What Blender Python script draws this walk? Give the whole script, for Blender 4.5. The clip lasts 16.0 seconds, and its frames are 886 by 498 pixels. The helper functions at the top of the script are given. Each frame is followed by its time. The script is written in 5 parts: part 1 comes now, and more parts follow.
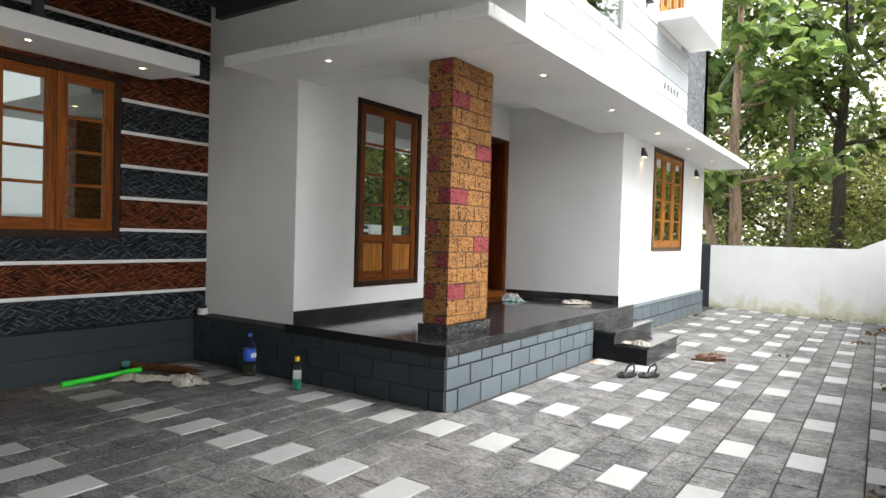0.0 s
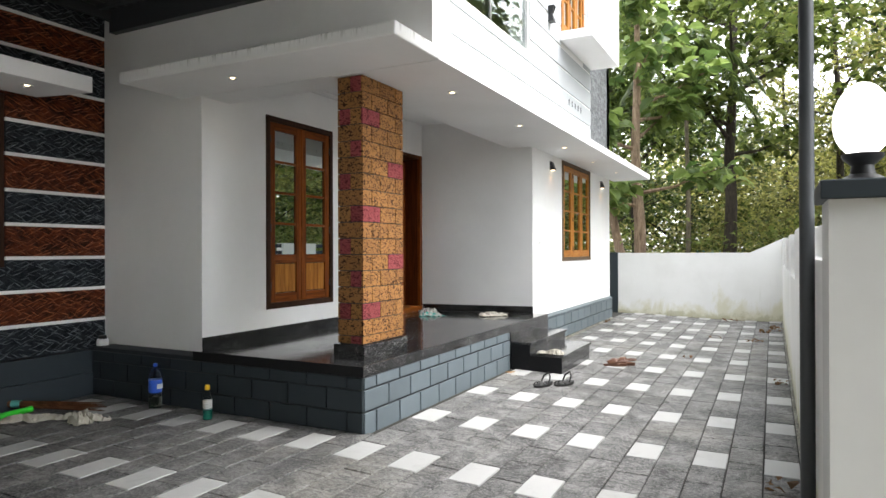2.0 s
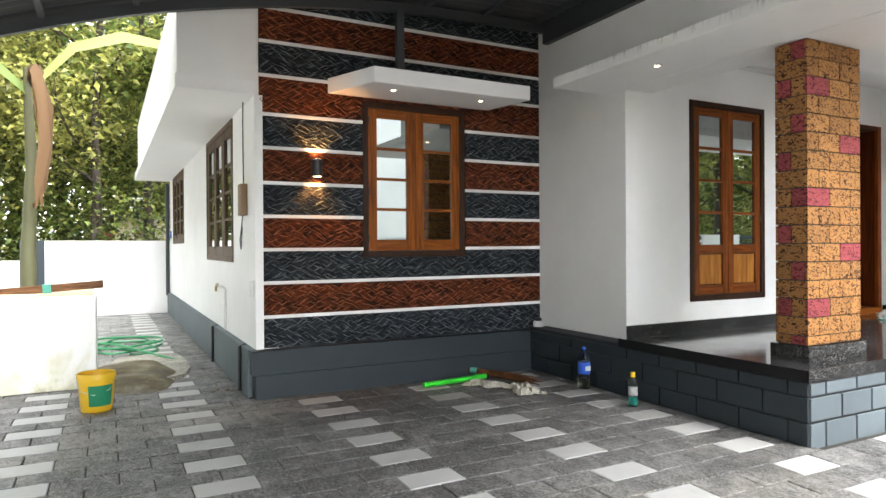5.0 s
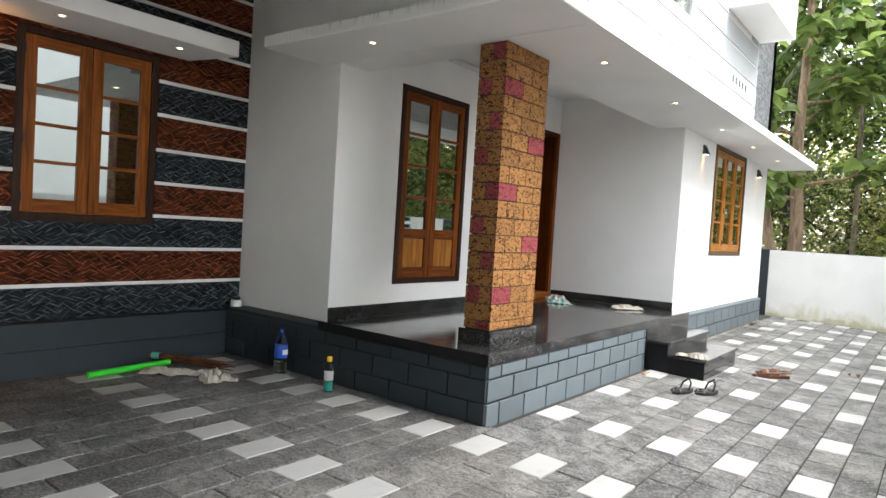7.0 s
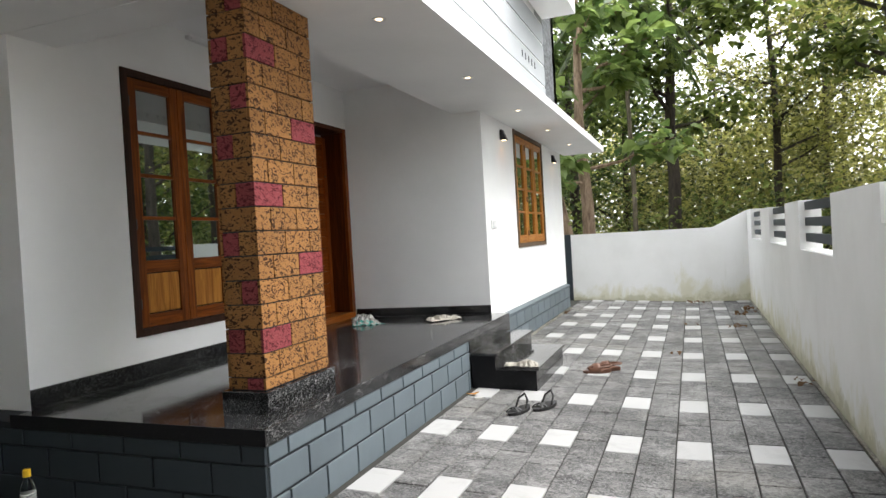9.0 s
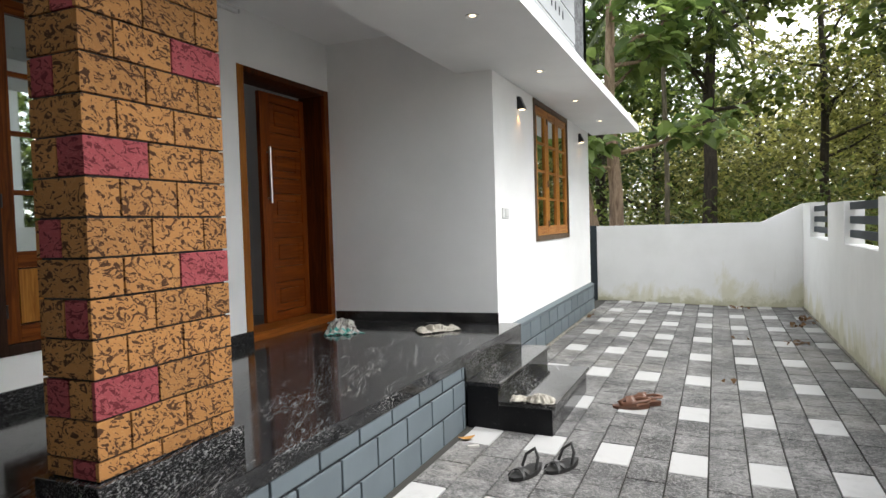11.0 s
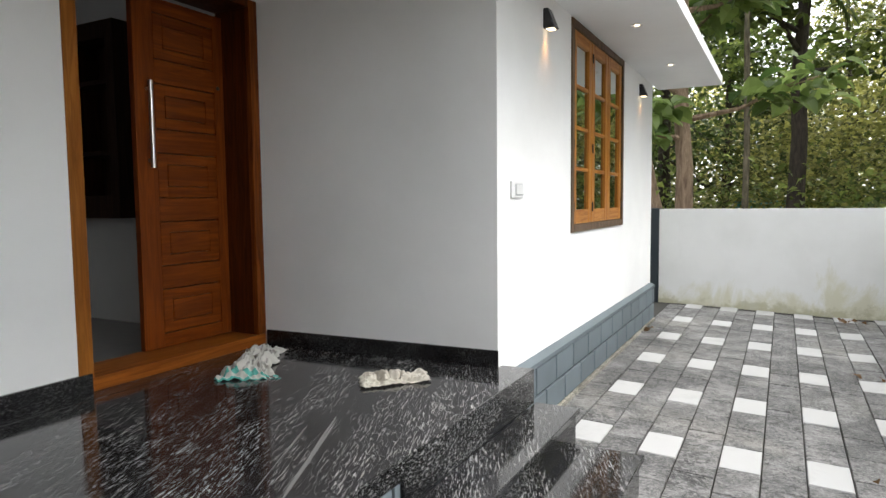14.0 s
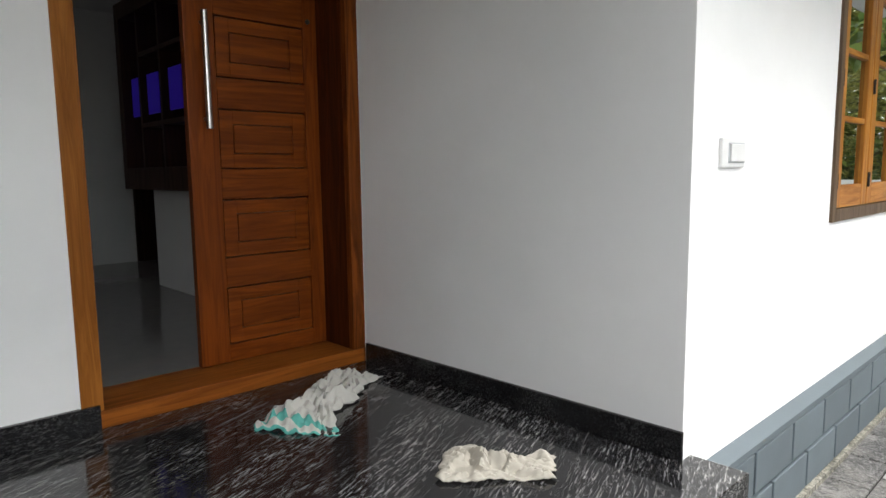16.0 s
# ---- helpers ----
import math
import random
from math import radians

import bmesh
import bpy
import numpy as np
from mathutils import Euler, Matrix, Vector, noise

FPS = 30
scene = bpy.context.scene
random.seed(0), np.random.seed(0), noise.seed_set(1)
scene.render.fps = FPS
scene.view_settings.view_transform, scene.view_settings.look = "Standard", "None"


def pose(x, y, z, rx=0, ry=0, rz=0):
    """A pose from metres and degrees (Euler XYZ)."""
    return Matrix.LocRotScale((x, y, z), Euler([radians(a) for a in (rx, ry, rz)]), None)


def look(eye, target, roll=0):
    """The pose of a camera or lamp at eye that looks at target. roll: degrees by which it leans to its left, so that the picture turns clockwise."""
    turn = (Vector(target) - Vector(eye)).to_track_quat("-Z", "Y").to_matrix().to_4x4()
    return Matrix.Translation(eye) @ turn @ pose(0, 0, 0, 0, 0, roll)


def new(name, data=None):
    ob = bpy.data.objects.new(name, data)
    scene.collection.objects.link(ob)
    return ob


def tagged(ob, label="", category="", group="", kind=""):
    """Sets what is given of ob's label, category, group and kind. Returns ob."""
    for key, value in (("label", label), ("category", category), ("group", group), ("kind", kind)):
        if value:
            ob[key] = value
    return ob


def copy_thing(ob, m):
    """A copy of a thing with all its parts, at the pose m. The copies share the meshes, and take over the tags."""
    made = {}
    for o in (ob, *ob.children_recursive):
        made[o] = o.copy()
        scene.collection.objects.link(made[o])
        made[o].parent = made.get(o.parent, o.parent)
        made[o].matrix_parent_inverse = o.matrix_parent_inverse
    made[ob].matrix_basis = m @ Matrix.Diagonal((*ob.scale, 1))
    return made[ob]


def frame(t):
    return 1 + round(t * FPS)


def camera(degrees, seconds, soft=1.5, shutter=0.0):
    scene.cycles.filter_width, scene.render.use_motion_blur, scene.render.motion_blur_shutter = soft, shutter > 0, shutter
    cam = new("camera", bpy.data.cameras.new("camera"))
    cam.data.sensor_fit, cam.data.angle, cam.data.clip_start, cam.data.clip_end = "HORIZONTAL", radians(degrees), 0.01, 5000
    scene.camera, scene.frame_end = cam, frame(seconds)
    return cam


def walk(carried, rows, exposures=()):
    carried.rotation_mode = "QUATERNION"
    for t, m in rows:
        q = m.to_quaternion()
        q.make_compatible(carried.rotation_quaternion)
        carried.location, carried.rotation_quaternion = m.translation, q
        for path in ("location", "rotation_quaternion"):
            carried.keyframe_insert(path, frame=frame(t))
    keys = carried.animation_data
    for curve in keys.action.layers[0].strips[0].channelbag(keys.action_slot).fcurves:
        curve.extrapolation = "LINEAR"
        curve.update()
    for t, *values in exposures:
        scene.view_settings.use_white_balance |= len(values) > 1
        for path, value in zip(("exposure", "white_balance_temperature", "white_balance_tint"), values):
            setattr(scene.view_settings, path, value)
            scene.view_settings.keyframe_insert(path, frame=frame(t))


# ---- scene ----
EXPOSURES = [(0.0, 2.85), (1.5, 2.72), (2.5, 2.75), (3.5, 3.05), (5.8, 3.45), (6.5, 3.2), (7.0, 2.9), (8.0, 2.65), (9.0, 2.5), (11.5, 2.35), (14.5, 2.38), (16.0, 2.45)]
cam = camera(68.9, 16.0)
PATH = [
    (0, (2.563, -3.836, 1.27), (1.438, -2.183, 1.229), 1.6),
    (0.5, (2.578, -3.828, 1.29), (1.604, -2.082, 1.258), 0.9),
    (1, (2.588, -3.816, 1.301), (1.716, -2.016, 1.277), -0.2),
    (1.5, (2.587, -3.823, 1.32), (1.709, -2.026, 1.324), 0.1),
    (2, (2.578, -3.81, 1.296), (1.671, -2.028, 1.301), -0.2),
    (2.5, (2.547, -3.818, 1.261), (1.492, -2.119, 1.284), -0.4),
    (3, (2.521, -3.832, 1.253), (1.218, -2.314, 1.269), -0.6),
    (3.5, (2.479, -3.851, 1.248), (0.946, -2.567, 1.257), 0.1),
    (3.7, (2.451, -3.873, 1.252), (0.839, -2.69, 1.266), 0.0),
    (5.8, (2.524, -3.847, 1.264), (0.743, -2.937, 1.254), -0.4),
    (6, (2.491, -3.84, 1.238), (0.778, -2.808, 1.195), 1.1),
    (6.5, (2.446, -3.73, 1.259), (0.935, -2.42, 1.204), 3.2),
    (7, (2.329, -3.554, 1.31), (1.103, -1.975, 1.239), 3.5),
    (7.5, (2.203, -3.313, 1.274), (1.194, -1.588, 1.187), 2.2),
    (8, (2.098, -3.0, 1.278), (1.191, -1.218, 1.242), 0.2),
    (8.5, (1.986, -2.73, 1.278), (1.166, -0.906, 1.238), -1.5),
    (9, (1.858, -2.425, 1.296), (1.138, -0.56, 1.266), -3.3),
    (9.2, (1.806, -2.318, 1.277), (1.078, -0.456, 1.224), -3.2),
    (11.3, (1.547, -0.866, 1.374), (0.752, 0.968, 1.296), -1.2),
    (11.5, (1.541, -0.706, 1.399), (0.736, 1.124, 1.352), -0.7),
    (12, (1.464, -0.352, 1.376), (0.681, 1.487, 1.303), -0.0),
    (12.5, (1.353, -0.018, 1.385), (0.602, 1.831, 1.256), -0.1),
    (13, (1.302, 0.308, 1.372), (0.408, 2.095, 1.276), -0.1),
    (13.5, (1.262, 0.648, 1.376), (0.35, 2.418, 1.187), -0.4),
    (14, (1.157, 1.005, 1.363), (0.227, 2.769, 1.217), -0.6),
    (14.5, (1.073, 1.326, 1.361), (-0.058, 2.968, 1.213), -1.6),
    (15, (0.998, 1.646, 1.364), (-0.273, 3.18, 1.185), 0.6),
    (15.5, (0.829, 1.968, 1.346), (-0.479, 3.461, 1.103), 1.1),
    (16, (0.717, 2.282, 1.38), (-0.725, 3.647, 1.14), -0.7),
]
walk(cam, [(t, look(eye, target, roll)) for t, eye, target, roll in PATH], EXPOSURES)

# ---- world, sun and exposure ----
world = bpy.data.worlds.new("overcast_sky")
scene.world = world
world.use_nodes = True
wt = world.node_tree
sky = wt.nodes.new("ShaderNodeTexSky")
sky.sky_type, sky.sun_disc = "NISHITA", False
sky.sun_elevation, sky.sun_rotation = radians(58), radians(75)
soft_sky = wt.nodes.new("ShaderNodeHueSaturation")
soft_sky.inputs["Saturation"].default_value = 0.16
wt.links.new(sky.outputs[0], soft_sky.inputs["Color"])
wt.links.new(soft_sky.outputs[0], wt.nodes["Background"].inputs[0])
wt.nodes["Background"].inputs[1].default_value = 0.15
sun_data = bpy.data.lights.new("sun", "SUN")
sun_data.energy, sun_data.angle, sun_data.color = 1.1, radians(50), (1.0, 0.98, 0.95)
sun = new("sun", sun_data)
sun.matrix_world = look((6, 1.6, 10), (0, 0, 0))


# ---- materials ----
class Nodes:
    """A short hand for one node material."""

    def __init__(self, name, rough=0.6, metal=0.0, spec=0.5):
        self.m = bpy.data.materials.new(name)
        self.m.use_nodes = True
        self.t = self.m.node_tree
        self.b = self.t.nodes["Principled BSDF"]
        self.b.inputs["Roughness"].default_value = rough
        self.b.inputs["Metallic"].default_value = metal
        self.b.inputs["Specular IOR Level"].default_value = spec

    def add(self, kind):
        return self.t.nodes.new("ShaderNode" + kind)

    def set(self, socket, value):
        if hasattr(value, "is_linked"):
            self.t.links.new(value, socket)
        elif isinstance(value, tuple) and len(value) == 3 and len(socket.default_value) == 4:
            socket.default_value = (*value, 1)
        else:
            socket.default_value = value
        return self

    def where(self, scale=(1, 1, 1), turn=(0, 0, 0)):
        g, p, q = self.add("NewGeometry"), self.add("Mapping"), self.add("Mapping")
        self.t.links.new(g.outputs["Position"], p.inputs[0])
        self.t.links.new(p.outputs[0], q.inputs[0])
        p.inputs["Rotation"].default_value, q.inputs["Scale"].default_value = [radians(a) for a in turn], scale
        return q.outputs[0]

    def noise(self, scale, detail=4.0, vec=None, rough=0.6, bend=0.0):
        n = self.add("TexNoise")
        self.set(n.inputs["Vector"], vec or self.where())
        n.inputs["Scale"].default_value, n.inputs["Detail"].default_value = scale, detail
        n.inputs["Roughness"].default_value, n.inputs["Distortion"].default_value = rough, bend
        return n.outputs[0]

    def height(self):
        g, s = self.add("NewGeometry"), self.add("SeparateXYZ")
        self.t.links.new(g.outputs["Position"], s.inputs[0])
        return s.outputs[2]

    def ramp(self, fac, *stops):
        r = self.add("ValToRGB")
        self.set(r.inputs[0], fac)
        e = r.color_ramp.elements
        while len(e) < len(stops):
            e.new(0.5)
        for k, (at, col) in zip(e, stops):
            k.position, k.color = at, (*((col,) * 3 if isinstance(col, (int, float)) else col), 1)
        return r.outputs[0]

    def mix(self, fac, a, b, mode="MIX"):
        n = self.add("Mix")
        n.data_type, n.blend_type = "RGBA", mode
        self.set(n.inputs[0], fac), self.set(n.inputs[6], a), self.set(n.inputs[7], b)
        return n.outputs[2]

    def sum(self, a, b, op="ADD"):
        n = self.add("Math")
        n.operation = op
        self.set(n.inputs[0], a), self.set(n.inputs[1], b)
        return n.outputs[0]

    def chance(self):
        return self.add("ObjectInfo").outputs["Random"]

    def island(self):
        return self.add("NewGeometry").outputs["Random Per Island"]

    def bump(self, h, strength=0.3, dist=0.01):
        n = self.add("Bump")
        n.inputs["Strength"].default_value, n.inputs["Distance"].default_value = strength, dist
        self.set(n.inputs["Height"], h)
        self.t.links.new(n.outputs[0], self.b.inputs["Normal"])
        return self

    def col(self, c):
        self.set(self.b.inputs["Base Color"], c)
        return self

    def rough(self, r):
        self.set(self.b.inputs["Roughness"], r)
        return self


def paint(name, col, rough=0.6, grime=0.06):
    n = Nodes(name, rough, spec=0.25)
    dark = tuple(c * (1 - 2.2 * grime) for c in col)
    n.col(n.mix(n.ramp(n.noise(1.3, 6), (0.35, 0.0), (0.75, 1.0)), col, dark))
    n.bump(n.sum(n.noise(220, 3), n.noise(9, 3)), 0.12, 0.002)
    return n.m


def plain(name, col, rough=0.5, metal=0.0):
    n = Nodes(name, rough, metal)
    n.col(n.mix(n.noise(14, 5), tuple(c * 0.82 for c in col), col))
    n.bump(n.noise(160, 2), 0.06, 0.001)
    return n.m


def wood(name, light, dark, grain_axis, rough=0.35):
    n = Nodes(name, rough, spec=0.12)
    s = [26, 26, 26]
    s[grain_axis] = 1.6
    v = n.where(tuple(s))
    g = n.noise(1.0, 7, v, 0.65, 1.4)
    c = n.ramp(g, (0.36, dark), (0.5, tuple((a + b) / 2 for a, b in zip(light, dark))), (0.60, light))
    n.col(n.mix(n.sum(n.noise(1.7, 3), 0.55, "MULTIPLY"), c, dark))
    n.bump(g, 0.12, 0.002).rough(n.ramp(g, (0.2, rough + 0.12), (0.8, rough - 0.05)))
    return n.m


def granite(name, rough=0.07, pale=0.25):
    """Black granite with drawn-out pale flecks in drifts."""
    n = Nodes(name, rough, spec=0.42)
    v = n.where((12, 140, 140), (-2, 0, -112))
    flecks = n.ramp(n.noise(1.0, 6, v, 0.74), (0.545, 0.0), (0.60, 1.0))
    v1 = n.where((34, 120, 120), (-2, 0, -118))
    short = n.ramp(n.noise(1.0, 6, v1, 0.78), (0.565, 0.0), (0.625, 1.0))
    v2 = n.where((1.1, 5.0, 5.0), (-8, 0, -114))
    veil = n.ramp(n.noise(1.0, 6, v2, 0.7), (0.40, 0.08), (0.60, 1.0))
    v3 = n.where((0.5, 30, 30), (0, 0, -114))
    vein = n.ramp(n.noise(1.0, 3, v3, 0.5), (0.70, 0.0), (0.73, 0.45))
    mark = n.sum(n.sum(n.sum(flecks, short, "MAXIMUM"), veil, "MULTIPLY"), vein, "MAXIMUM")
    c = n.mix(mark, (0.009, 0.009, 0.010), (pale, pale * 0.985, pale * 0.97))
    n.col(n.mix(n.sum(n.ramp(n.noise(150, 3), (0.6, 0.0), (0.75, 1.0)), 0.22, "MULTIPLY"), c, (0.15, 0.15, 0.15)))
    n.rough(n.ramp(n.noise(5, 4), (0.3, rough), (0.8, rough + 0.08)))
    return n.m


def matt_shade_granite(name):
    """Matt, darkened granite that puts shade into the faces towards the carport."""
    n = Nodes(name, 0.45, spec=0.18)
    marks = n.ramp(n.noise(1.0, 6, n.where((40, 90, 90), (20, 0, 0)), 0.75, 0.8), (0.60, 0.0), (0.70, 1.0))
    n.col(n.mix(n.sum(marks, 0.5, "MULTIPLY"), (0.008, 0.008, 0.009), (0.10, 0.10, 0.10)))
    n.bump(n.noise(70, 4), 0.1, 0.002)
    return n.m


def stone_block(name, tone):
    n = Nodes(name, 0.62)
    a = n.mix(n.chance(), tuple(c * 0.88 for c in tone), tuple(c * 1.08 for c in tone))
    n.col(n.mix(n.ramp(n.noise(4, 5), (0.4, 0.0), (0.8, 0.5)), a, tuple(c * 0.7 for c in tone)))
    n.bump(n.noise(45, 4), 0.18, 0.003)
    return n.m


def paver(name, low, high, single):
    n = Nodes(name, 0.5, spec=0.3)
    r = n.chance() if single else n.island()
    base = n.mix(r, low, high)
    base = n.mix(n.ramp(r, (0.86, 0.0), (0.90, 0.75)), base, tuple(x * 0.45 for x in low))
    cloud = n.ramp(n.noise(5.5, 8, None, 0.78), (0.47, 0.0), (0.57, 1.0))
    c = n.mix(n.sum(cloud, 0.7, "MULTIPLY"), base, tuple(min(1, x * 2.0) for x in high))
    blot = n.ramp(n.noise(1.3, 8, None, 0.76, 0.6), (0.505, 0.0), (0.55, 1.0))
    c = n.mix(n.sum(blot, 0.72, "MULTIPLY"), c, tuple(x * 0.5 for x in low))
    dust = n.ramp(n.noise(0.55, 7, None, 0.7, 0.4), (0.52, 0.0), (0.60, 1.0))
    c = n.mix(n.sum(dust, 0.45, "MULTIPLY"), c, (0.27, 0.255, 0.225))
    veins = n.ramp(n.noise(17, 7, n.where((1, 1.6, 1)), 0.8, 0.9), (0.44, 1.0), (0.50, 0.0))
    c = n.mix(n.sum(veins, 0.75, "MULTIPLY"), c, tuple(x * 0.45 for x in low))
    speck = n.ramp(n.noise(55, 5, None, 0.85), (0.50, 0.0), (0.57, 1.0))
    c = n.mix(n.sum(speck, 0.6, "MULTIPLY"), c, tuple(min(1, x * 2.6) for x in high))
    pits = n.ramp(n.noise(48, 4, n.where((1, 2.2, 1)), 0.8), (0.34, 1.0), (0.44, 0.0))
    c = n.mix(n.sum(pits, 0.6, "MULTIPLY"), c, (0.02, 0.02, 0.02))
    n.col(c)
    n.bump(n.sum(n.noise(38, 6, None, 0.8), n.noise(7, 3)), 0.6, 0.008)
    n.rough(n.ramp(n.noise(3.1, 4), (0.35, 0.34), (0.7, 0.66)))
    return n.m


def white_paver(name):
    n = Nodes(name, 0.45)
    dirt = n.ramp(n.noise(3.4, 7, None, 0.75, 0.5), (0.52, 0.0), (0.75, 1.0))
    c = n.mix(n.sum(dirt, 0.45, "MULTIPLY"), (0.37, 0.37, 0.365), (0.19, 0.186, 0.178))
    n.col(c)
    n.bump(n.noise(60, 4), 0.2, 0.003)
    return n.m


def facing_brick(name, clear, fleck, edge):
    n = Nodes(name, 0.75, spec=0.15)
    v = n.where((1, 1.0, 1.7), (18, 0, 9))
    swirl = n.noise(20, 4, v, 0.6, 2.4)
    mask = n.ramp(swirl, (0.525, 0.0), (0.56, 1.0))
    rim = n.ramp(swirl, (0.48, 0.0), (0.51, 1.0), (0.53, 0.0))
    tone = n.mix(n.chance(), tuple(x * 0.85 for x in clear), tuple(min(1, x * 1.12) for x in clear))
    c = n.mix(n.sum(mask, 0.92, "MULTIPLY"), tone, fleck)
    n.col(n.mix(n.sum(rim, 0.35, "MULTIPLY"), c, edge))
    n.bump(n.sum(mask, -1.0, "MULTIPLY"), 0.55, 0.006)
    return n.m


def rough_stone(name, low, mid):
    """Split stone ground between the chiselled ridges, its hollows coloured darker."""
    n = Nodes(name, 0.65, spec=0.2)
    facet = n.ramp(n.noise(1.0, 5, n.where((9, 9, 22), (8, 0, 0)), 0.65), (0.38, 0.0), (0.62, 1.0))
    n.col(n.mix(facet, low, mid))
    n.bump(n.sum(facet, n.noise(40, 5)), 0.9, 0.015)
    return n.m


def crest_stone(name, low, high):
    """Ridge crest coloured paler in place of the light that catches it."""
    n = Nodes(name, 0.6, spec=0.2)
    tone = n.mix(n.island(), low, high)
    n.col(n.mix(n.ramp(n.noise(30, 5), (0.42, 0.0), (0.62, 0.7)), tone, tuple(c * 0.45 for c in low)))
    n.bump(n.noise(60, 4), 0.5, 0.006)
    return n.m


def leafy(name, low, high, rough=0.42):
    n = Nodes(name, rough, spec=0.35)
    n.col(n.mix(n.island(), low, high))
    n.b.inputs["Subsurface Weight"].default_value = 0.0
    tr, mx, out = n.add("BsdfTranslucent"), n.add("MixShader"), n.t.nodes["Material Output"]
    n.set(tr.inputs[0], n.mix(n.island(), tuple(x * 1.5 for x in low), tuple(min(1, x * 1.7) for x in high)))
    mx.inputs[0].default_value = 0.46
    n.t.links.new(n.b.outputs[0], mx.inputs[1])
    n.t.links.new(tr.outputs[0], mx.inputs[2])
    n.t.links.new(mx.outputs[0], out.inputs[0])
    return n.m


def bark(name, low, high):
    n = Nodes(name, 0.85)
    v = n.where((14, 14, 2.5))
    g = n.noise(1.0, 6, v, 0.7, 0.8)
    n.col(n.mix(n.ramp(g, (0.35, 0.0), (0.7, 1.0)), low, high))
    n.bump(g, 0.8, 0.03)
    return n.m


def glowing(name, col, power):
    n = Nodes(name, 0.4)
    n.col(col)
    n.set(n.b.inputs["Emission Color"], col)
    n.b.inputs["Emission Strength"].default_value = power
    return n.m


def clear(name, col, ior=1.45, rough=0.0):
    n = Nodes(name, rough)
    n.col(col)
    n.b.inputs["Transmission Weight"].default_value, n.b.inputs["IOR"].default_value = 1.0, ior
    return n.m


def moss_wall(name):
    n = Nodes(name, 0.7)
    z = n.height()
    base = n.mix(n.ramp(n.noise(0.9, 6), (0.4, 0.0), (0.8, 1.0)), (0.80, 0.80, 0.78), (0.68, 0.68, 0.65))
    patch = n.ramp(n.sum(n.noise(2.2, 7, n.where((1, 1, 0.55)), 0.7, 0.4), n.sum(z, 0.55, "MULTIPLY"), "SUBTRACT"), (0.36, 0.0), (0.50, 1.0))
    c = n.mix(n.sum(patch, 0.6, "MULTIPLY"), base, (0.56, 0.53, 0.33))
    core = n.ramp(n.sum(n.noise(3.1, 7, None, 0.75), n.sum(z, 1.3, "MULTIPLY"), "SUBTRACT"), (0.42, 0.0), (0.52, 1.0))
    c = n.mix(n.sum(core, 0.5, "MULTIPLY"), c, (0.34, 0.32, 0.17))
    streak = n.ramp(n.noise(1.0, 5, n.where((7, 7, 0.5)), 0.7), (0.6, 0.0), (0.75, 1.0))
    n.col(n.mix(n.sum(streak, 0.25, "MULTIPLY"), c, (0.50, 0.49, 0.40)))
    n.bump(n.sum(n.noise(120, 3), n.noise(7, 4)), 0.18, 0.003)
    return n.m


def stained_slab(name):
    """White paint with rain runs below the upper edge."""
    n = Nodes(name, 0.6)
    runs = n.ramp(n.noise(1.0, 6, n.where((16, 16, 1.5)), 0.75), (0.53, 0.0), (0.66, 1.0))
    edge = n.ramp(n.sum(n.height(), 2.655, "SUBTRACT"), (0.0, 0.0), (0.06, 1.0))
    base = n.mix(n.ramp(n.noise(1.1, 5), (0.4, 0.0), (0.8, 1.0)), (0.84, 0.84, 0.83), (0.76, 0.76, 0.75))
    n.col(n.mix(n.sum(n.sum(runs, edge, "MULTIPLY"), 0.75, "MULTIPLY"), base, (0.16, 0.16, 0.12)))
    n.bump(n.sum(n.noise(160, 3), n.noise(6, 3)), 0.15, 0.003)
    return n.m


SLAB = stained_slab("rain_stained_white_slab")
WHITE = paint("white_wall_paint", (0.85, 0.85, 0.84), 0.6, 0.04)
CEIL = paint("white_ceiling_paint", (0.85, 0.85, 0.85), 0.55, 0.02)
TRIM = paint("white_line_paint", (0.80, 0.80, 0.79), 0.5, 0.08)
GROOVE = paint("pale_grey_panel_paint", (0.45, 0.47, 0.485), 0.6, 0.03)
# slate darkened so base and plinth blocks carry the carport shade
SLATE = paint("slate_paint_and_shade", (0.030, 0.039, 0.046), 0.55, 0.10)
# same slate kept paler for the lit side wall
SLATEPALE = paint("slate_paint_lit_side", (0.115, 0.142, 0.158), 0.6, 0.12)
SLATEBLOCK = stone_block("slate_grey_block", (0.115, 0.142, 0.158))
JOINT = plain("dark_joint", (0.03, 0.035, 0.04), 0.9)
MOSS = moss_wall("weathered_white_wall")
GRANITE = granite("black_granite")
GRANITE_SHADE_SIDE = matt_shade_granite("matt_granite_shade_side")
GRANITE_DULL = granite("black_granite_edge", 0.16, 0.10)
PAVE = paver("grey_paver", (0.048, 0.048, 0.049), (0.120, 0.118, 0.115), True)
PAVEREST = paver("grey_paver_rest", (0.048, 0.048, 0.049), (0.120, 0.118, 0.115), False)
PAVEWHITE = white_paver("white_paver")
BEDDING = plain("sand_joint", (0.028, 0.027, 0.023), 0.95)
TAN = facing_brick("tan_facing_brick", (0.315, 0.15, 0.052), (0.036, 0.016, 0.009), (0.46, 0.27, 0.12))
PINK = facing_brick("pink_facing_brick", (0.27, 0.058, 0.066), (0.10, 0.016, 0.02), (0.42, 0.14, 0.14))
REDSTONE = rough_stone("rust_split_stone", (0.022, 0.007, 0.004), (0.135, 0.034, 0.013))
REDCREST = crest_stone("rust_crest_highlight", (0.20, 0.052, 0.020), (0.50, 0.165, 0.070))
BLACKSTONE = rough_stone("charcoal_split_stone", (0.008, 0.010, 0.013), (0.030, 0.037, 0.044))
